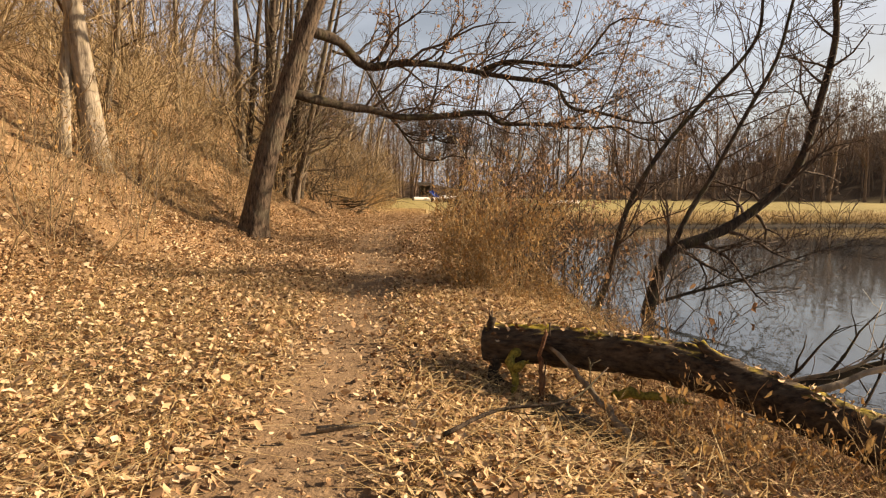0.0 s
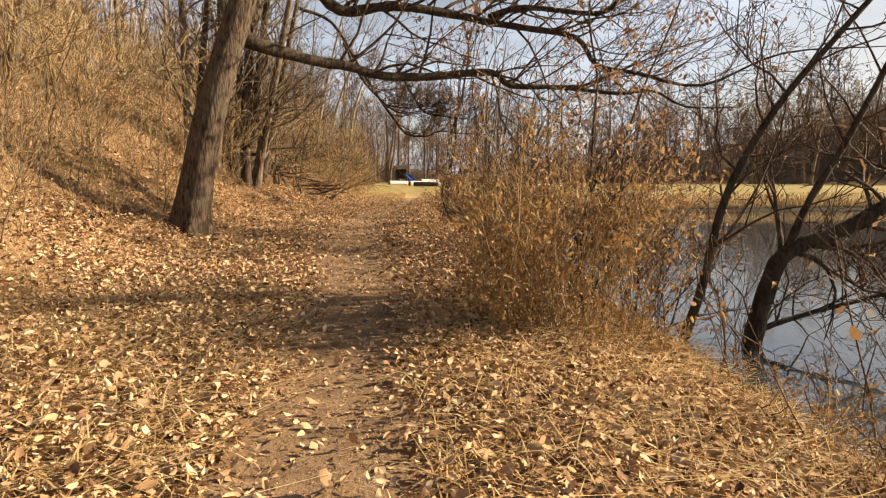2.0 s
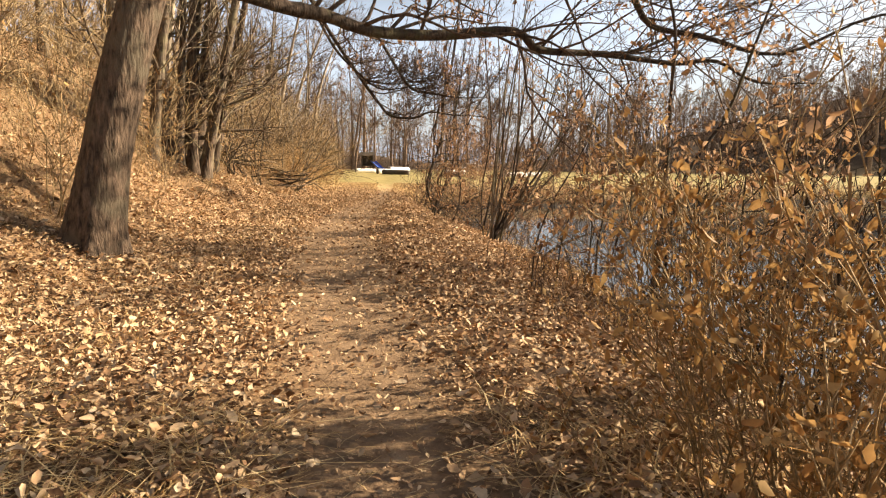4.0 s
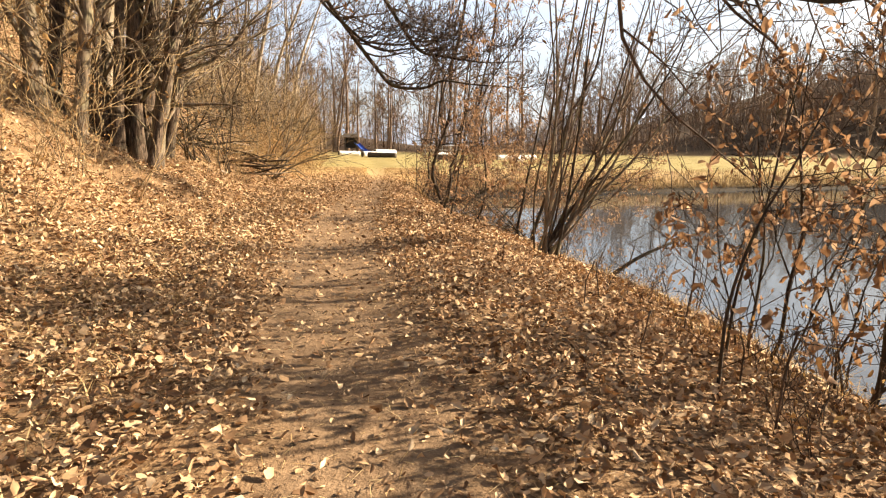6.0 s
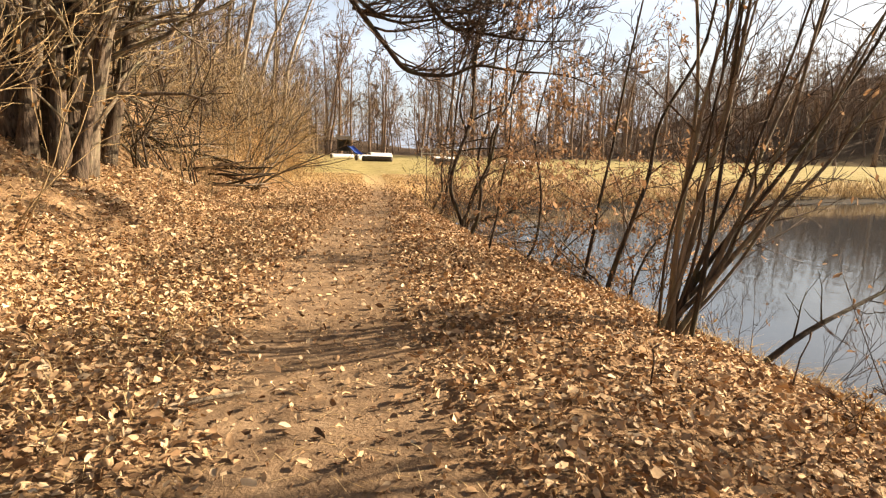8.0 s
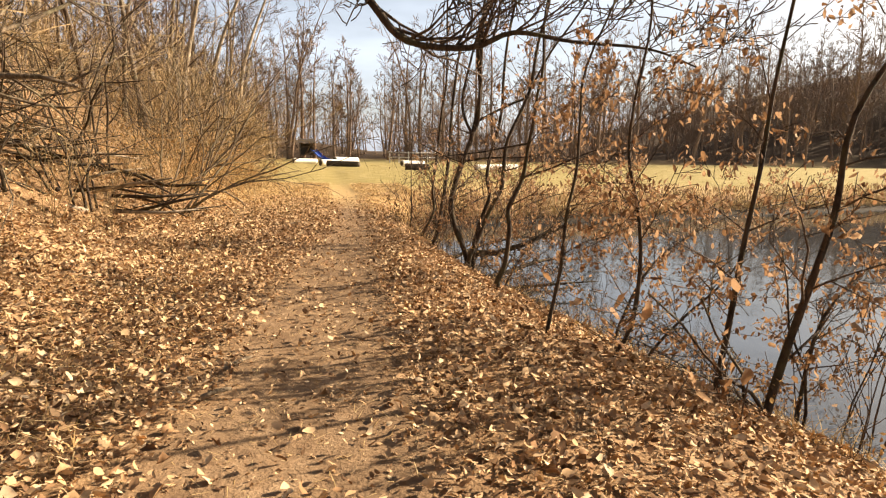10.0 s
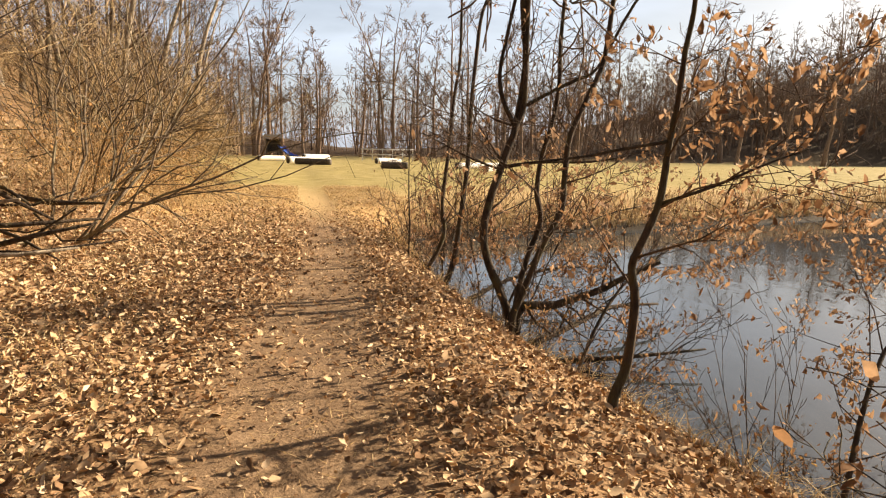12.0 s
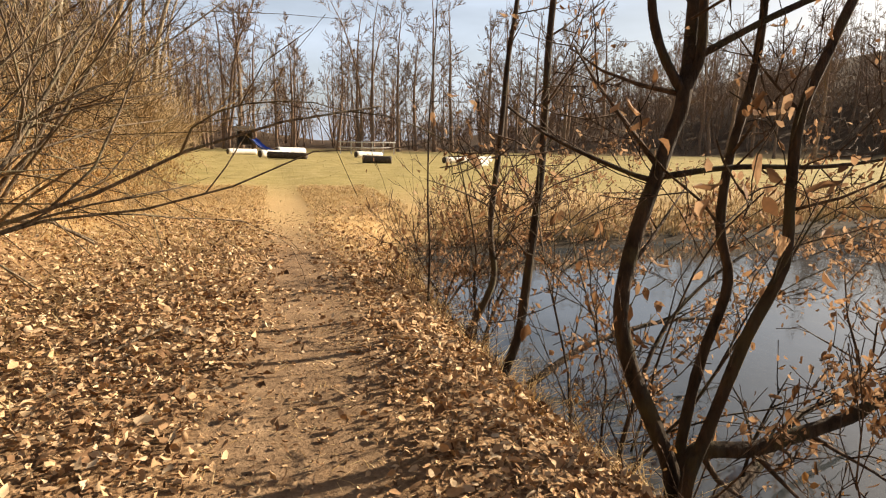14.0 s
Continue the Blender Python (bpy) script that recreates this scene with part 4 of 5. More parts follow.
# brush all over the slope
bs = [shrub_mesh(140 + k, 5, 3.0, 0.6, 0.9, 0.012, BARK_BRUSH, 5, 0.0, 0.05, 0.1, flat=True, joined=True, rmin=0.0055, wig=0.2, shrink=0.55) for k in range(4)]
sp = []
for _ in range(440):
    x, y = -5.2 - 26 * rw.random() ** 1.3, rw.uniform(5, 62)
    if slope_d(x, y) > 1.7 and not (x > -6.2 and 13 < y < 26) and not (x > -8.4 and y < 13.5) and not (x > -7.2 and 24 < y < 41):
        sp.append((x, y))
for _ in range(90):
    y = rw.uniform(41, 90)
    sp.append((-3.9 - (y - 33) * 0.11 - abs(rw.gauss(0, 1.8)), y))
strewn("slope_brush", bs, sp, rw, (0.7, 1.6), "tan leafless brush covering the slope", "brush")

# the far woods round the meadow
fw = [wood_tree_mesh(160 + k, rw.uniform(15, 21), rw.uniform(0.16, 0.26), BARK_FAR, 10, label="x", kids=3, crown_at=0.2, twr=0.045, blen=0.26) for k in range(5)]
sp = []
for k in range(500):
    x = rw.uniform(-55, 170) if k % 3 else rw.uniform(15, 110)
    e = 112 - 0.25 * min(max(x, 0), 120)
    y = e + 2 + (22 if k % 2 else 100) * rw.random() ** 1.2
    if 14 < x < 42 and k % 3:
        continue
    sp.append((x, y))
strewn("far_woods", fw, sp, rw, (0.5, 0.85), "bare brown woods beyond the meadow", "woods")
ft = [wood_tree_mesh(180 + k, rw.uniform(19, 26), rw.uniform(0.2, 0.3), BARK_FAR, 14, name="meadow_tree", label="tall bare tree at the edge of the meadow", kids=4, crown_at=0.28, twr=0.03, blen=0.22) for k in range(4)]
sp = [(rw.uniform(-22, 70) if k < 34 else rw.uniform(-20, 18), 0) for k in range(46)]
sp = [(x, 106 - 0.25 * max(x, 0) + rw.uniform(-5, 6)) for x, _ in sp]
scatter(ft, sp, rw, (0.75, 1.1), "trees at the meadow's edge", 2)


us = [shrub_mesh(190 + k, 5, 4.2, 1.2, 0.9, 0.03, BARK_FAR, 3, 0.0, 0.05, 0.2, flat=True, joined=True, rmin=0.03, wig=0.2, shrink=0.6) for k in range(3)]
sp = []
for k in range(330):
    x = rw.uniform(-40, 150) if k < 200 else rw.uniform(25, 150)
    sp.append((x, 112 - 0.25 * min(max(x, 0), 120) + (rw.uniform(-1, 26) if k < 200 else rw.uniform(10, 85))))
strewn("far_undergrowth", us, sp, rw, (0.7, 1.4), "leafless brown undergrowth below the far woods", "undergrowth")


# ---- leaf litter, straw, meadow ----
def litter(name, n, xr, yr, keep, size, seed, label, lift=0.012, fine=True, jumble=0.5):
    g = np.random.default_rng(seed)
    x, y = g.uniform(*xr, n), g.uniform(*yr, n)
    ok = (g.random(n) < keep(x, y)) & (lake_depth(x, y) < -0.03)
    x, y = x[ok], y[ok]
    z = land(x, y) + lift + g.random(len(x)) ** 1.6 * 0.075
    v, q = leaves_mesh(np.stack([x, y, z], 1), size, g, 0.0, 0.42, fine, jumble)
    ob = quads_ob(name, v, q, LITTER, None, True)
    return tagged(ob, label, "leaves", kind="stuff")


def on_path(x, y):
    l, r = np.interp(y, PATH_Y, PATH_L), np.interp(y, PATH_Y, PATH_R)
    return np.clip((np.minimum(x - l, r - x) + 0.22) / 0.45, 0, 1)


def keep_near(x, y):
    fade = np.clip((37 + 1.2 * np.sin(x * 1.9) + np.sin(y * 2.3 + x) - y) / 9, 0, 1)
    rim = np.clip((x + 5.6 + 0.5 * np.sin(y * 1.1) + 0.3 * np.sin(y * 2.9)) / 0.9, 0, 1) * np.clip((y + 0.6 + 0.4 * np.sin(x * 2.1)) / 2.2, 0.0, 1)
    return (1 - 0.89 * on_path(x, y)) * fade * rim


def by_the_path(x, y):
    return (x > -3.4) & (x < 1.5) & (y > 0.8) & (y < 28)


litter("leaf_litter", 250000, (-5.8, 3.6), (-1.2, 37), lambda x, y: keep_near(x, y) * by_the_path(x, y), 0.043, 1, "thick carpet of dry tan fallen leaves")
litter("leaf_litter", 240000, (-5.8, 3.6), (-1.2, 37), lambda x, y: keep_near(x, y) * ~by_the_path(x, y), 0.048, 3, "thick carpet of dry tan fallen leaves", fine=False)
litter("leaf_litter", 60000, (-5.8, 3.6), (0.5, 30), keep_near, 0.036, 4, "broken brown leaf pieces under the fallen leaves", 0.006, False, 0.4)
litter("leaf_litter", 68000, (-16, -4.2), (-6, 42), lambda x, y: np.clip((38 - y) / 8, 0, 1) * np.clip((-4.2 - x) / 1.2 + 0.2, 0, 1), 0.062, 2, "dry fallen leaves covering the slope", fine=False)


def blades(name, x, y, h, w, mat, seed, label, lean=0.6):
    """Grass blades, one bent quad pair each."""
    g = np.random.default_rng(seed)
    n = len(x)
    z = land(x, y) - 0.02
    a = g.uniform(0, 6.28, n)
    hh = h * g.uniform(0.5, 1.3, n)
    L = lean * g.uniform(0.2, 1.6, n) * hh
    dx, dy = np.cos(a) * L, np.sin(a) * L
    b = a + 1.57 + g.normal(0, 0.4, n)
    wx, wy = np.cos(b) * w, np.sin(b) * w
    P = np.empty((n, 6, 3))
    for i, (t, k, wid) in enumerate(((0, 0, 1), (0, 0, -1), (0.55, 0.35, 0.8), (0.55, 0.35, -0.8), (1, 1, 0.15), (1, 1, -0.15))):
        P[:, i, 0], P[:, i, 1], P[:, i, 2] = x + dx * k + wx * wid, y + dy * k + wy * wid, z + hh * t * (1 - 0.25 * lean * k)
    k = np.arange(n)[:, None] * 6
    q = np.concatenate([k + np.array([0, 1, 3, 2]), k + np.array([2, 3, 5, 4])], 1).reshape(-1, 4)
    return tagged(quads_ob(name, P.reshape(-1, 3), q, mat), label, "grass", kind="stuff")


g = np.random.default_rng(7)
x, y = g.uniform(-6, 1.6, 38000), 27.5 + 15.5 * g.random(38000) ** 0.7
ok = (lake_depth(x, y) < -0.05) & (g.random(38000) < np.clip((y - 28) / 6 + 0.08, 0, 1)) & (on_path(x, y) < 0.12)
blades("straw_grass", x[ok], y[ok], 0.15, 0.006, STRAW, 8, "flattened pale straw grass beside the path", 2.0)
x, y = g.uniform(-2.6, -0.2, 14000), g.uniform(2, 30, 14000)
blades("straw_grass", x, y, 0.05, 0.003, STRAW, 9, "short trodden straw on the path", 2.2)
x, y = g.uniform(-14, 40, 36000), 36 + 40 * g.random(36000) ** 1.5
ok = (lake_depth(x, y) < -0.1) & (slope_d(x, y) < 1)
blades("meadow_grass", x[ok], y[ok], 0.055, 0.014, MEADOW, 10, "short yellow-green meadow grass", 2.0)
x = g.uniform(2, 60, 14000)
y = far_shore(x) + 0.1 + g.gamma(1.4, 0.5, 14000)
blades("reed_grass", x, y, 0.26, 0.012, REED, 11, "dry tan reeds along the far bank", 0.5)
x, y = g.uniform(-6.5, -2.6, 16000), g.uniform(3, 30, 16000)
blades("straw_grass", x, y, 0.14, 0.004, STRAW, 12, "dry straw poking out of the leaves", 1.2)
y = g.uniform(4, 34, 9000)
x = shore_x(y) - np.abs(g.normal(0, 0.25, 9000))
blades("straw_grass", x, y, 0.22, 0.004, STRAW, 13, "dry grass hanging over the bank", 1.2)


# ---- logs ----
def barked(tb, pts, r0, r1, sides=44, steps=22):
    """A lying trunk with long uneven bark ridges, knots and flaked patches."""
    ln = smooth_line(pts, steps)
    m, base = len(ln) - 1, len(tb.v)
    far = 0.0
    for i, p in enumerate(ln):
        d = (ln[min(i + 1, m)] - ln[max(i - 1, 0)]).normalized()
        far += (p - ln[i - 1]).length if i else 0.0
        side = d.cross(Vector((0, 0, 1))).normalized()
        up = side.cross(d)
        r = (r0 + (r1 - r0) * i / m) * (1 + 0.05 * noise.noise(Vector((far * 2.2, 3, 1))))
        for k in range(sides):
            a = 2 * math.pi * k / sides
            c, s = math.cos(a), math.sin(a)
            ridge = abs(noise.noise(Vector((c * 6, s * 6, far * 3.0)))) * 0.26
            flake = 0.08 if noise.noise(Vector((c * 2.2, s * 2.2, far * 3.6 + 9))) > 0.12 else 0.0
            q = p + (side * c + up * s) * (r * (0.93 + ridge + flake))
            tb.v.append((q.x, q.y, q.z))
        if i:
            b = base + i * sides
            tb.f += [(b - sides + k, b - sides + (k + 1) % sides, b + (k + 1) % sides, b + k) for k in range(sides)]
    tb.f.append(tuple(base + k for k in range(sides)))
    tb.f.append(tuple(base + m * sides + sides - 1 - k for k in range(sides)))


def log_thing(name, label, pts, r0, r1, mat, endmat, group="", n=14, category="log", rng=random.Random(2)):
    t = thing(name, label, category, group)
    tb = Tubes()
    line, radii = stem(Tubes() if n > 14 else tb, pts, r0, r1, n, 5, 0, 0.03, rng)
    if n > 14:
        barked(tb, pts, r0, r1)
    trunk = part("trunk", tb, mat, t)
    for p, d, r in ((line[0], line[0] - line[1], radii[0]), (line[-1], line[-1] - line[-2], radii[-1])):
        e = Tubes()
        d = d.normalized()
        e.tube([p - d * 0.01, p + d * 0.006], [r * 0.93, r * 0.92], n)
        part("cut_end", e, endmat, trunk, "sawn end")
    return t, line, radii


def plain(name, a, b, scale=20.0, rough=0.8):
    m, n, l, s = material(name, rough, 0.3)
    t = noise_tex(n, l, scale, 5)
    r = ramp(n, [(0.35, a), (0.65, b)])
    l.new(t.outputs[0], r.inputs[0])
    l.new(r.outputs[0], s.inputs["Base Color"])
    bump(n, l, s, t.outputs[0], 0.3, 0.01)
    return m


PALE_WOOD = plain("pale_wood", (0.74, 0.69, 0.60), (0.88, 0.85, 0.78), 6)
DARK_WOOD = plain("dark_wood", (0.05, 0.04, 0.03), (0.12, 0.095, 0.07), 8)
CUT_WOOD = plain("cut_wood", (0.30, 0.17, 0.08), (0.45, 0.29, 0.16), 25)
MOSS = plain("moss", (0.10, 0.08, 0.015), (0.36, 0.285, 0.05), 45, 0.95)


def mossy_bark():
    m, n, l, b = material("mossy_bark", 0.95, 0.2)
    fine = noise_tex(n, l, 26, 6, (0.3, 1, 1))
    r = ramp(n, [(0.3, (0.015, 0.010, 0.007)), (0.7, (0.125, 0.088, 0.058))])
    l.new(fine.outputs[0], r.inputs[0])
    ge = n.new("ShaderNodeNewGeometry")
    sx = n.new("ShaderNodeSeparateXYZ")
    l.new(ge.outputs["Normal"], sx.inputs[0])
    big = noise_tex(n, l, 5, 5)
    add = n.new("ShaderNodeMath")
    l.new(sx.outputs[2], add.inputs[0])
    l.new(big.outputs[0], add.inputs[1])
    rr = ramp(n, [(0.69, (0, 0, 0)), (0.79, (1, 1, 1))])
    ms = n.new("ShaderNodeMath")
    ms.operation = "MULTIPLY"
    ms.inputs[1].default_value = 0.5
    l.new(add.outputs[0], ms.inputs[0])
    l.new(ms.outputs[0], rr.inputs[0])
    c = mix(n, l, r.outputs[0], (0.36, 0.265, 0.035), rr.outputs[0])
    l.new(c, b.inputs["Base Color"])
    bump(n, l, b, fine.outputs[0], 0.9, 0.03)
    return m


MOSSY = mossy_bark()
STICK = bark("stick_bark", (0.12, 0.09, 0.06), (0.36, 0.28, 0.19))
log, lline, lrad = log_thing("fallen_log", "fallen mossy tree trunk lying from the bank down into the pond", [(0.53, 5.44, 0.06), (1.2, 5.2, 0.085), (1.87, 4.88, 0.05), (2.38, 4.4, -0.06), (2.9, 3.95, -0.24), (3.7, 3.3, -0.75)], 0.148, 0.14, MOSSY, CUT_WOOD, n=18)
def log_stub(line, r, mat, label, seed, sides=9):
    """A broken side branch: bent, knobbly, tapering to a splintered tip."""
    rng = random.Random(seed)
    tb = Tubes()
    ln = smooth_line([Vector(q) for q in line], 4)
    m = len(ln) - 1
    tb.tube([q + wobble(rng, r * 0.28) for q in ln], [r * (1.15 - 0.55 * i / m) * rng.uniform(0.78, 1.2) for i in range(m + 1)], sides)
    for _ in range(4):
        tip = ln[-1] + wobble(rng, r * 0.35)
        tb.tube([ln[-1] - (ln[-1] - ln[-2]) * 0.3, tip + (ln[-1] - ln[-2]).normalized() * r * rng.uniform(0.5, 1.6)], [r * 0.4, 0.002], 4)
    return part("branch_stub", tb, mat, log, label)


def log_leaves():
    """Dry leaves caught along the top of the fallen log."""
    g = np.random.default_rng(77)
    spots = []
    for _ in range(240):
        i = g.integers(0, len(lline) - 2)
        p = lline[i].lerp(lline[i + 1], g.random())
        a = g.normal(0, 0.5)
        spots.append((p.x + g.normal(0, 0.02) + 0.06 * math.sin(a), p.y + 0.15 * math.sin(a), p.z + 0.15 * math.cos(a) + 0.012))
    v, q = leaves_mesh(np.array(spots), 0.045, g, 0.0, 0.35, True, 0.5)
    return tagged(quads_ob("leaf_litter", v, q, LITTER, None, True), "dry leaves caught on top of the fallen log", "leaves", kind="stuff")


log_leaves()
RED_WOOD = plain("red_rotten_wood", (0.07, 0.03, 0.016), (0.26, 0.125, 0.06), 34, 0.95)
log_stub([(0.78, 5.26, 0.05), (0.69, 5.18, -0.02), (0.73, 5.1, -0.13), (0.7, 5.08, -0.3)], 0.034, MOSS, "short branch stub furred with yellow moss", 1)
log_stub([(0.73, 5.12, -0.06), (0.8, 5.06, 0.0)], 0.03, MOSS, "stub furred with yellow moss", 7)
log_stub([(0.9, 5.0, -0.3), (0.93, 5.04, -0.1), (0.91, 5.07, 0.06), (0.95, 5.1, 0.22)], 0.02, RED_WOOD, "splintered reddish rotten stick", 2)
log_stub([(2.25, 4.6, 0.02), (2.1, 4.68, 0.14), (1.95, 4.75, 0.24)], 0.045, MOSSY, "broken mossy branch stub", 3)
log_stub([(0.60, 5.27, -0.3), (0.58, 5.29, -0.12), (0.565, 5.34, 0.08), (0.565, 5.38, 0.26)], 0.05, MOSSY, "dark splintered stub at the log's end", 4)
log_stub([(1.45, 5.0, -0.2), (1.62, 4.85, -0.16), (1.85, 4.72, -0.17)], 0.035, MOSS, "low stub furred with yellow moss", 5)
log_stub([(1.42, 4.42, -0.32), (1.25, 4.66, -0.14), (1.12, 4.9, 0.0), (1.0, 5.08, 0.1)], 0.024, STICK, "grey-brown broken stick leaning on the log", 6)
log_stub([(2.5, 4.32, 0.05), (2.8, 4.35, 0.16), (3.05, 4.25, 0.3), (3.3, 4.3, 0.5)], 0.02, BARK_PALE, "pale barkless upturned branch", 8)
for k, (x, y, x2, y2, r) in enumerate(((-0.5, 3.9, 1.2, 4.9, 0.018), (1.0, 5.1, 1.5, 4.2, 0.03), (-2.4, 28.3, -2.05, 28.75, 0.012), (-2.5, 16.7, -2.15, 16.9, 0.012), (-2.25, 21.2, -2.1, 21.4, 0.013), (-2.3, 20.7, -2.15, 20.8, 0.015))):
    tb = Tubes()
    a, b = at_land(x, y, 0.03), at_land(x2, y2, 0.05)
    tb.tube([a, a.lerp(b, 0.5) + Vector((0, 0, 0.01)), b], [r, r, r * 0.7], 6)
    s = mesh_ob("stick", tb.v, tb.f, STICK)
    tagged(s, "weathered broken stick lying among leaves", "stick", "sticks on the ground")

PALE, DARK = "pale barkless log lying on the meadow", "dark bark-covered log lying on the meadow"
# left end, length, turn of the axis from x, radius
for lab, a, L, turn, r, mt in ((PALE, (-4.4, 77.5), 2.6, 30, 0.26, PALE_WOOD), (PALE, (-1.75, 71.0), 2.6, 33, 0.30, PALE_WOOD), ("thick pale barkless log lying on the meadow", (-0.5, 73.0), 2.5, 30, 0.40, PALE_WOOD),
                               (DARK, (-1.15, 68.3), 2.9, -28, 0.25, DARK_WOOD), (PALE, (5.7, 72.6), 2.6, 28, 0.27, PALE_WOOD), (DARK, (4.5, 61.4), 1.8, -15, 0.26, DARK_WOOD),
                               ("long pale log lying on the meadow", (10.2, 62.6), 4.4, 24, 0.24, PALE_WOOD), ("short pale log lying on the meadow", (10.3, 56.2), 0.9, 40, 0.24, PALE_WOOD)):
    b = (a[0] + L * math.cos(radians(turn)), a[1] + L * math.sin(radians(turn)))
    p, q = at_land(*a, r * 0.93), at_land(*b, r * 0.9)
    log_thing("meadow_log", lab, [p, p.lerp(q, 0.33), p.lerp(q, 0.66), q], r, r * 0.9, mt, DARK_WOOD, "logs on the meadow")


# ---- far side of the meadow: playground things and a rail fence ----
BLUE = plain("blue_plastic", (0.03, 0.08, 0.35), (0.05, 0.12, 0.45), 5, 0.4)
WHITE = plain("white_rail", (0.6, 0.58, 0.54), (0.75, 0.73, 0.68), 5, 0.6)


def box(tb, c, s, rz=0.0):
    """A bevel-free block added to a Tubes, centre c, size s."""
    n = len(tb.v)
    co, si = math.cos(rz), math.sin(rz)
    for dz in (-0.5, 0.5):
        for dx, dy in ((-0.5, -0.5), (0.5, -0.5), (0.5, 0.5), (-0.5, 0.5)):
            x, y = dx * s[0], dy * s[1]
            tb.v.append((c[0] + x * co - y * si, c[1] + x * si + y * co, c[2] + dz * s[2]))
    tb.f += [tuple(n + i for i in f) for f in ((3, 2, 1, 0), (4, 5, 6, 7), (0, 1, 5, 4), (1, 2, 6, 5), (2, 3, 7, 6), (3, 0, 4, 7))]


def one_box(name, c, s, mat, parent, label="", rz=0.0):
    tb = Tubes()
    box(tb, c, s, rz)
    return mesh_ob(name, tb.v, tb.f, mat, parent, label, False)


def play_hut():
    z = float(land(-3.4, 91))
    t = thing("play_hut", "small dark wooden play hut on posts at the wood's edge", "hut")
    for dx in (-0.75, 0.75):
        for dy in (-0.6, 0.6):
            one_box("post", (-3.4 + dx, 91 + dy, z + 1.1), (0.12, 0.12, 2.3), DARK_WOOD, t)
    one_box("floor_deck", (-3.4, 91, z + 0.75), (1.5, 1.2, 0.1), DARK_WOOD, t)
    one_box("wall_panel", (-3.4, 91.5, z + 1.45), (1.4, 0.06, 1.3), DARK_WOOD, t)
    for dx in (-0.72, 0.72):
        one_box("wall_panel", (-3.4 + dx, 91, z + 1.45), (0.06, 1.1, 1.3), DARK_WOOD, t)
    rf = Tubes()
    rf.v = [(-4.4, 90.1, z + 2.15), (-2.4, 90.1, z + 2.15), (-2.4, 91.9, z + 2.15), (-4.4, 91.9, z + 2.15), (-4.4, 91, z + 2.65), (-2.4, 91, z + 2.65)]
    rf.f = [(0, 1, 5, 4), (2, 3, 4, 5), (0, 4, 3), (1, 2, 5), (3, 2, 1, 0)]
    mesh_ob("roof", rf.v, rf.f, DARK_WOOD, t, "", False)


def slide():
    z = float(land(-1.6, 88))
    t = thing("slide", "blue plastic slide at the wood's edge", "slide")
    tb = Tubes()
    ln = smooth_line([(-2.6, 89.5, z + 1.3), (-2.2, 89, z + 0.95), (-1.6, 88.2, z + 0.4), (-0.9, 87.4, z + 0.15), (-0.3, 86.9, z + 0.12)], 4)
    w = Vector((0.32, 0.3, 0))
    for k, p in enumerate(ln):
        for o, dz in ((-1, 0.2), (-0.9, 0), (0.9, 0), (1, 0.2)):
            q = p + w * o
            tb.v.append((q.x, q.y, q.z + dz))
        if k:
            b = 4 * k
            tb.f += [(b - 4 + i, b - 3 + i, b + 1 + i, b + i) for i in range(3)]
    mesh_ob("chute", tb.v, tb.f, BLUE, t)
    for dx in (-0.2, 0.2):
        one_box("ladder_rail", (-2.75 + dx, 89.7 + dx * 0.6, z + 0.65), (0.06, 0.06, 1.4), DARK_WOOD, t)


def rail_fence():
    t = thing("rail_fence", "low white rail fence at the meadow's far side", "fence")
    for k in range(6):
        x = 6.0 + k * 1.05
        z = float(land(x, 85.5))
        one_box("post", (x, 85.5 - 0.3 * k, z + 0.65), (0.1, 0.1, 1.35), WHITE, t)
    for h in (0.7, 1.25):
        tb = Tubes()
        a, b = at_land(5.8, 85.45, h), at_land(11.4, 83.95, h)
        tb.tube([a, a.lerp(b, 0.5) - Vector((0, 0, 0.05)), b], [0.06, 0.06, 0.06], 6)
        part("rail", tb, WHITE, t)


play_hut()
slide()
rail_fence()


# ---- brush pile on the slope, fallen branches in the water ----
def brush_pile():
    rng = random.Random(33)
    t = thing("brush_pile", "heap of dark dead branches on the slope beside the path", "brush pile")
    for k in range(46):
        x, y = rng.uniform(-7.2, -4.3), rng.uniform(26.6, 29.2)
        a = at_land(x, y, rng.uniform(0.0, 0.35))
        d = Vector((rng.gauss(0.8, 0.5), rng.gauss(-0.2, 0.5), rng.gauss(0, 0.12))).normalized()
        L, r = rng.uniform(0.6, 1.9), rng.uniform(0.01, 0.04)
        tb = Tubes()
        tb.tube([a, a + d * L * 0.5 + wobble(rng, 0.06), a + d * L + wobble(rng, 0.1)], [r, r * 0.85, r * 0.4], 5)
        part("dead_branch", tb, BARK_ALDER if k % 4 else BARK_PALE, t)


brush_pile()


def fallen_branch(label, pts, r0, seed, mat, nb=6, blen=0.7):
    rng = random.Random(seed)
    t = thing("fallen_branch", label, "branch", "fallen branches")
    tb, mid, fine = Tubes(), Tubes(), Tubes()
    ln, rd = stem(tb, pts, r0, r0 * 0.3, 7, 4, 0, 0.06, rng)
    branch_along([fine, mid], ln, rd, nb, blen, rng, 1, 0.25, 3, 0.0, 0.8, None, None, 0.4)
    part("stem", tb, mat, t)
    crown(t, mid, fine, mat=mat)


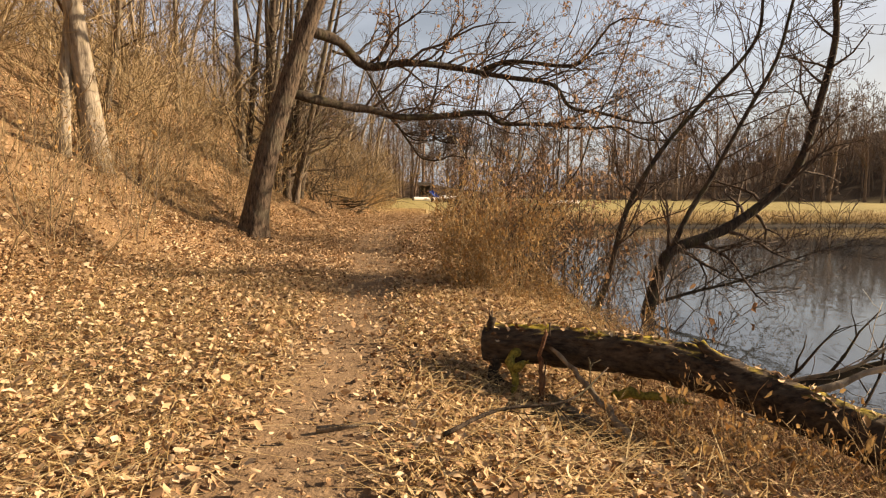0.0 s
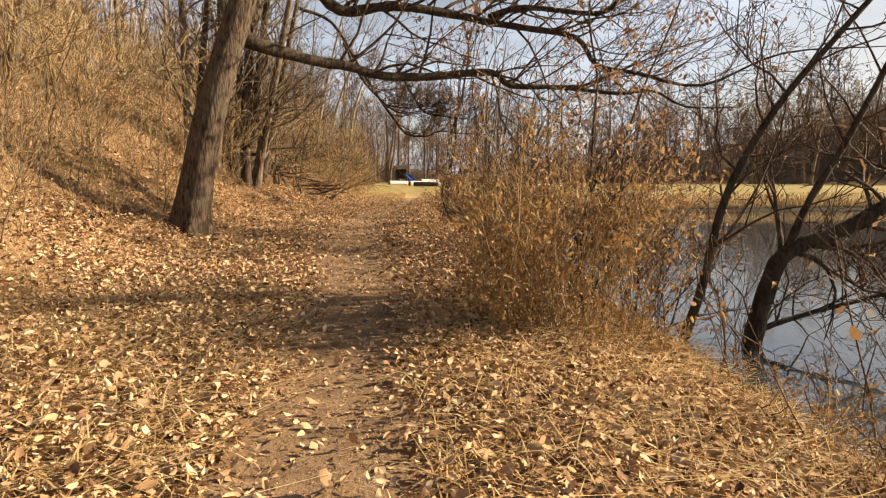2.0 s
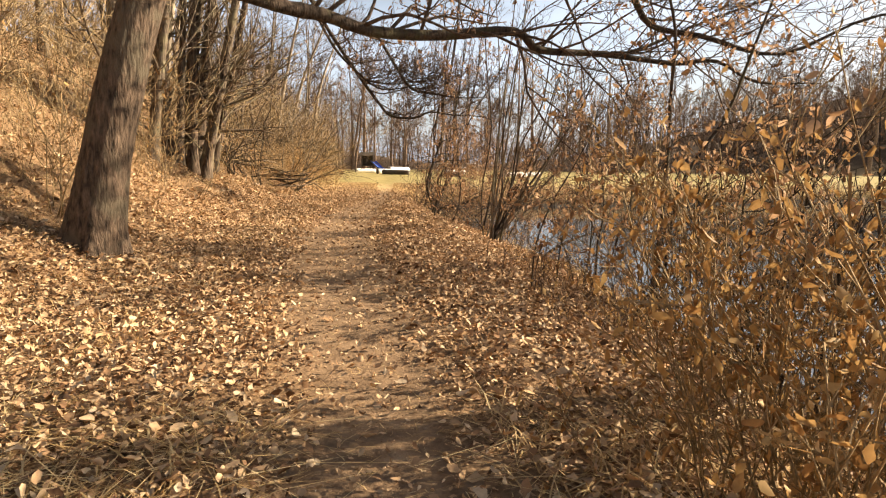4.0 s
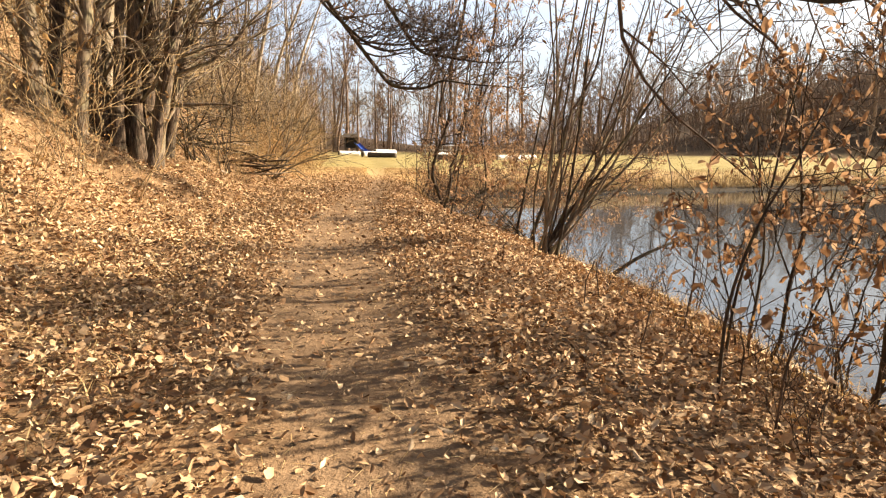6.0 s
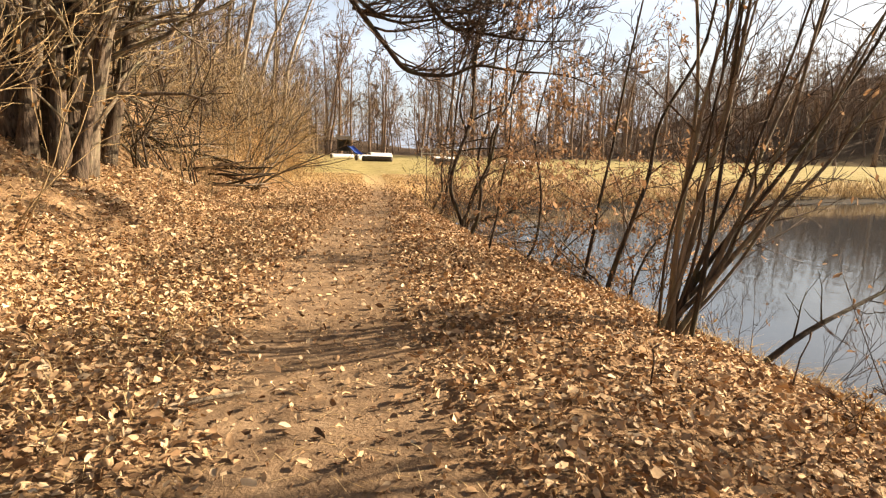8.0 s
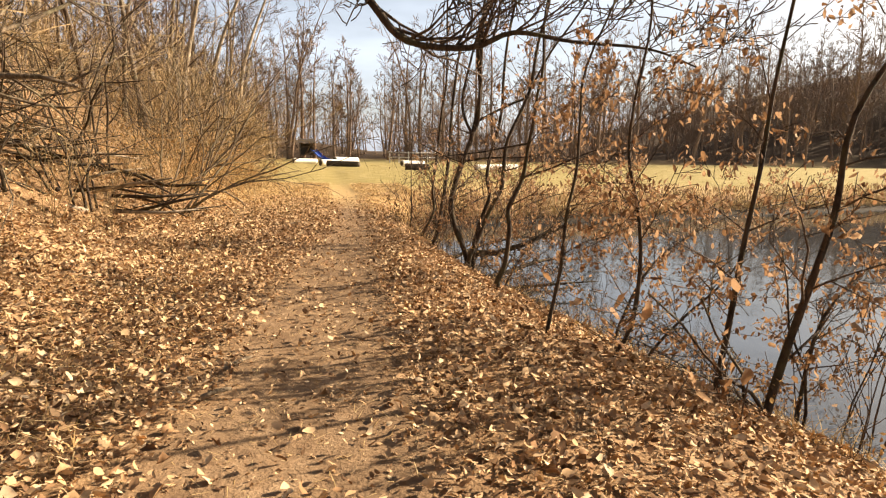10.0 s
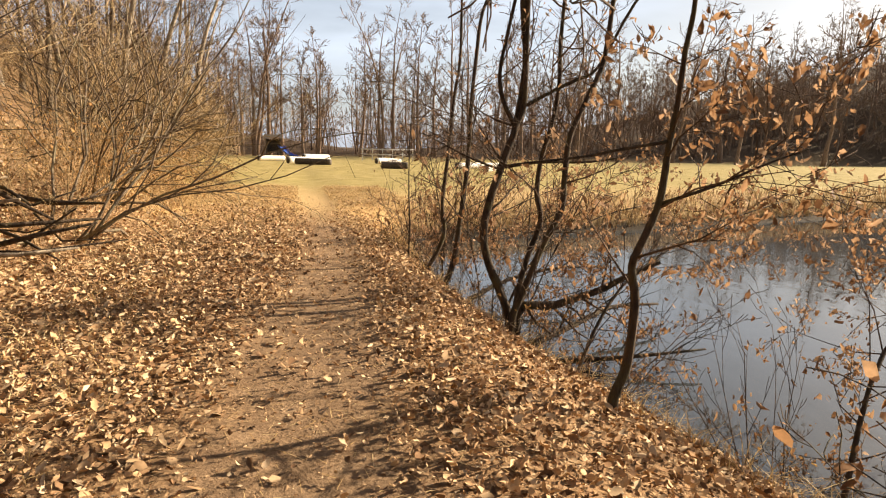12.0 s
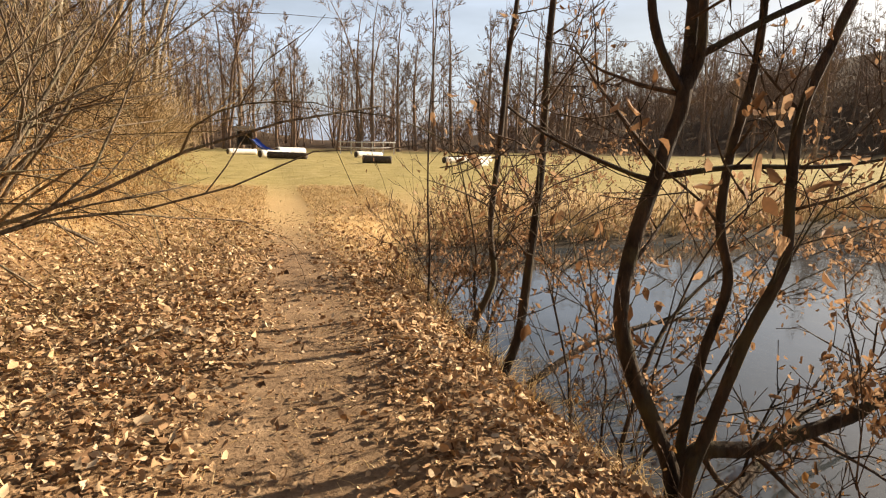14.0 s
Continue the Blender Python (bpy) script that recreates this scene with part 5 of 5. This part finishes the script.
fallen_branch("dead branch fallen into the pond", [(3.0, 6.6, -0.75), (3.6, 6.3, -0.55), (4.4, 6.0, -0.2), (5.4, 5.8, 0.1)], 0.07, 1, BARK_ALDER)
fallen_branch("pale dead branch lying over the water", [(2.5, 5.6, -0.45), (2.9, 5.3, -0.2), (3.3, 5.1, 0.0), (3.8, 5.2, 0.3)], 0.022, 2, BARK_PALE)
fallen_branch("pale dead branch lying over the water", [(2.3, 4.9, -0.3), (2.6, 4.4, -0.25), (3.0, 4.3, -0.05), (3.3, 4.5, 0.2)], 0.016, 3, BARK_PALE)
fallen_branch("mossy dead branch in the pond", [(2.9, 5.6, -0.7), (3.6, 5.2, -0.5), (4.4, 4.9, -0.45), (5.2, 4.7, -0.6)], 0.06, 4, MOSSY)
fallen_branch("dark branch lying low over the water", [(2.1, 18.6, -0.7), (2.7, 18.7, -0.35), (3.5, 18.9, -0.1), (4.4, 19.2, 0.1)], 0.035, 5, BARK_ALDER)
fallen_branch("dark fallen branch in the water below the alder", [(1.0, 26.7, -0.72), (1.6, 26.9, -0.6), (2.4, 27.3, -0.5), (3.2, 27.5, -0.55)], 0.05, 6, BARK_ALDER, 8)
fallen_branch("dark fallen branch in the water below the alder", [(1.1, 26.3, -0.78), (1.9, 26.0, -0.66), (2.7, 25.9, -0.6)], 0.035, 7, BARK_ALDER, 8)
fallen_branch("grey fallen branch in the water", [(0.9, 28.8, -0.75), (1.6, 29.0, -0.5), (2.5, 29.1, -0.35), (3.4, 29.2, -0.4)], 0.04, 8, BARK_ALDER, 8)
fallen_branch("thin dead branch lying in the leaves", [(0.2, 3.7, 0.02), (0.5, 3.95, 0.06), (0.9, 4.0, 0.1), (1.2, 4.3, 0.2)], 0.014, 9, BARK_ALDER, 4, 0.3)


# small litter and crumbs on the path, straw among the leaves near the start
def crumbs():
    g = np.random.default_rng(21)
    n = 10000
    y = g.uniform(1.5, 36, n)
    l, r = np.interp(y, PATH_Y, PATH_L), np.interp(y, PATH_Y, PATH_R)
    x = l - 0.3 + (r - l + 0.6) * g.random(n)
    z = land(x, y) + 0.006
    v, q = leaves_mesh(np.stack([x, y, z], 1), 0.022, g, 0.0, 0.5, False)
    return tagged(quads_ob("leaf_crumbs", v, q, LITTER), "broken leaf bits trodden into the path", "leaves", kind="stuff")


crumbs()
x, y = g.uniform(-5, 2.4, 24000), g.uniform(1.5, 10, 24000)
ok = (lake_depth(x, y) < -0.05) & (on_path(x, y) < 0.4)
blades("straw_grass", x[ok], y[ok], 0.18, 0.004, STRAW, 22, "flattened straw among the fallen leaves", 2.4)


# brown dead fronds; the log's shadow is put into their dark tones
FERN = random_leaf("dead_fern", [(0.0, (0.06, 0.028, 0.013)), (0.6, (0.20, 0.10, 0.045)), (1.0, (0.42, 0.26, 0.13))], 0.7, 0.15)
gf = np.random.default_rng(31)
x, y = gf.uniform(1.1, 4.3, 15000), gf.uniform(1.2, 5.0, 15000)
ok = (x - 1.1 > np.abs(y - 4.5) * 0.55) & (lake_depth(x, y) < -0.02)
blades("dead_fern", x[ok], y[ok], 0.20, 0.006, FERN, 32, "brown dead fern and weed stems below the log, darkened for its shadow", 1.3)
x, y = gf.uniform(1.7, 3.6, 5000), gf.uniform(4.3, 6.6, 5000)
ok = lake_depth(x, y) < -0.02
blades("dead_fern", x[ok], y[ok], 0.24, 0.005, FERN, 33, "dark brown dead weed stems behind the log", 1.0)


def dead_stalk(x, y, h, lean):
    rng = random.Random(int(x * 100 + y * 10))
    a = at_land(x, y, -0.05)
    tb = Tubes()
    p = [a + Vector((lean * h * t * t, 0.1 * lean * t, h * t)) + wobble(rng, 0.008) for t in (0, 0.3, 0.6, 0.85, 1)]
    tb.tube(p, [0.007, 0.006, 0.006, 0.005, 0.009], 5)
    return tagged(mesh_ob("dead_stalk", tb.v, tb.f, TWIG), "dry reddish dead weed stalk standing on the bank", "stalk", "dead stalks on the bank")


for x, y, h, lean in ((0.95, 5.15, 0.62, 0.1), (1.55, 5.5, 0.55, -0.1), (1.9, 6.0, 0.7, 0.15), (2.2, 5.7, 0.5, -0.2), (1.3, 5.9, 0.35, 0.2), (2.4, 6.6, 0.6, 0.1), (0.5, 15.2, 0.5, 0.2), (0.9, 15.8, 0.45, -0.15), (1.2, 14.8, 0.6, 0.1), (0.2, 17.0, 0.3, 0.2), (1.5, 17.4, 0.5, 0.3), (0.9, 20.3, 0.4, 0.1), (0.6, 12.9, 0.6, 0.1), (0.9, 13.6, 0.5, -0.1), (0.5, 14.1, 0.35, 0.2)):
    dead_stalk(x, y, h, lean)


def rear_leaves():
    """Sparser leaves on the ground behind the walk's start."""
    g = np.random.default_rng(55)
    x, y = g.uniform(-4.4, 3.6, 9000), g.uniform(-8, 1.4, 9000)
    ok = (g.random(9000) < 1 - 0.8 * on_path(x, y)) & (lake_depth(x, y) < -0.05)
    x, y = x[ok], y[ok]
    v, q = leaves_mesh(np.stack([x, y, land(x, y) + 0.02], 1), 0.075, g, 0.0, 0.35, False)
    return tagged(quads_ob("leaf_litter", v, q, LITTER, None, True), "dry tan fallen leaves along the path", "leaves", kind="stuff")


rear_leaves()
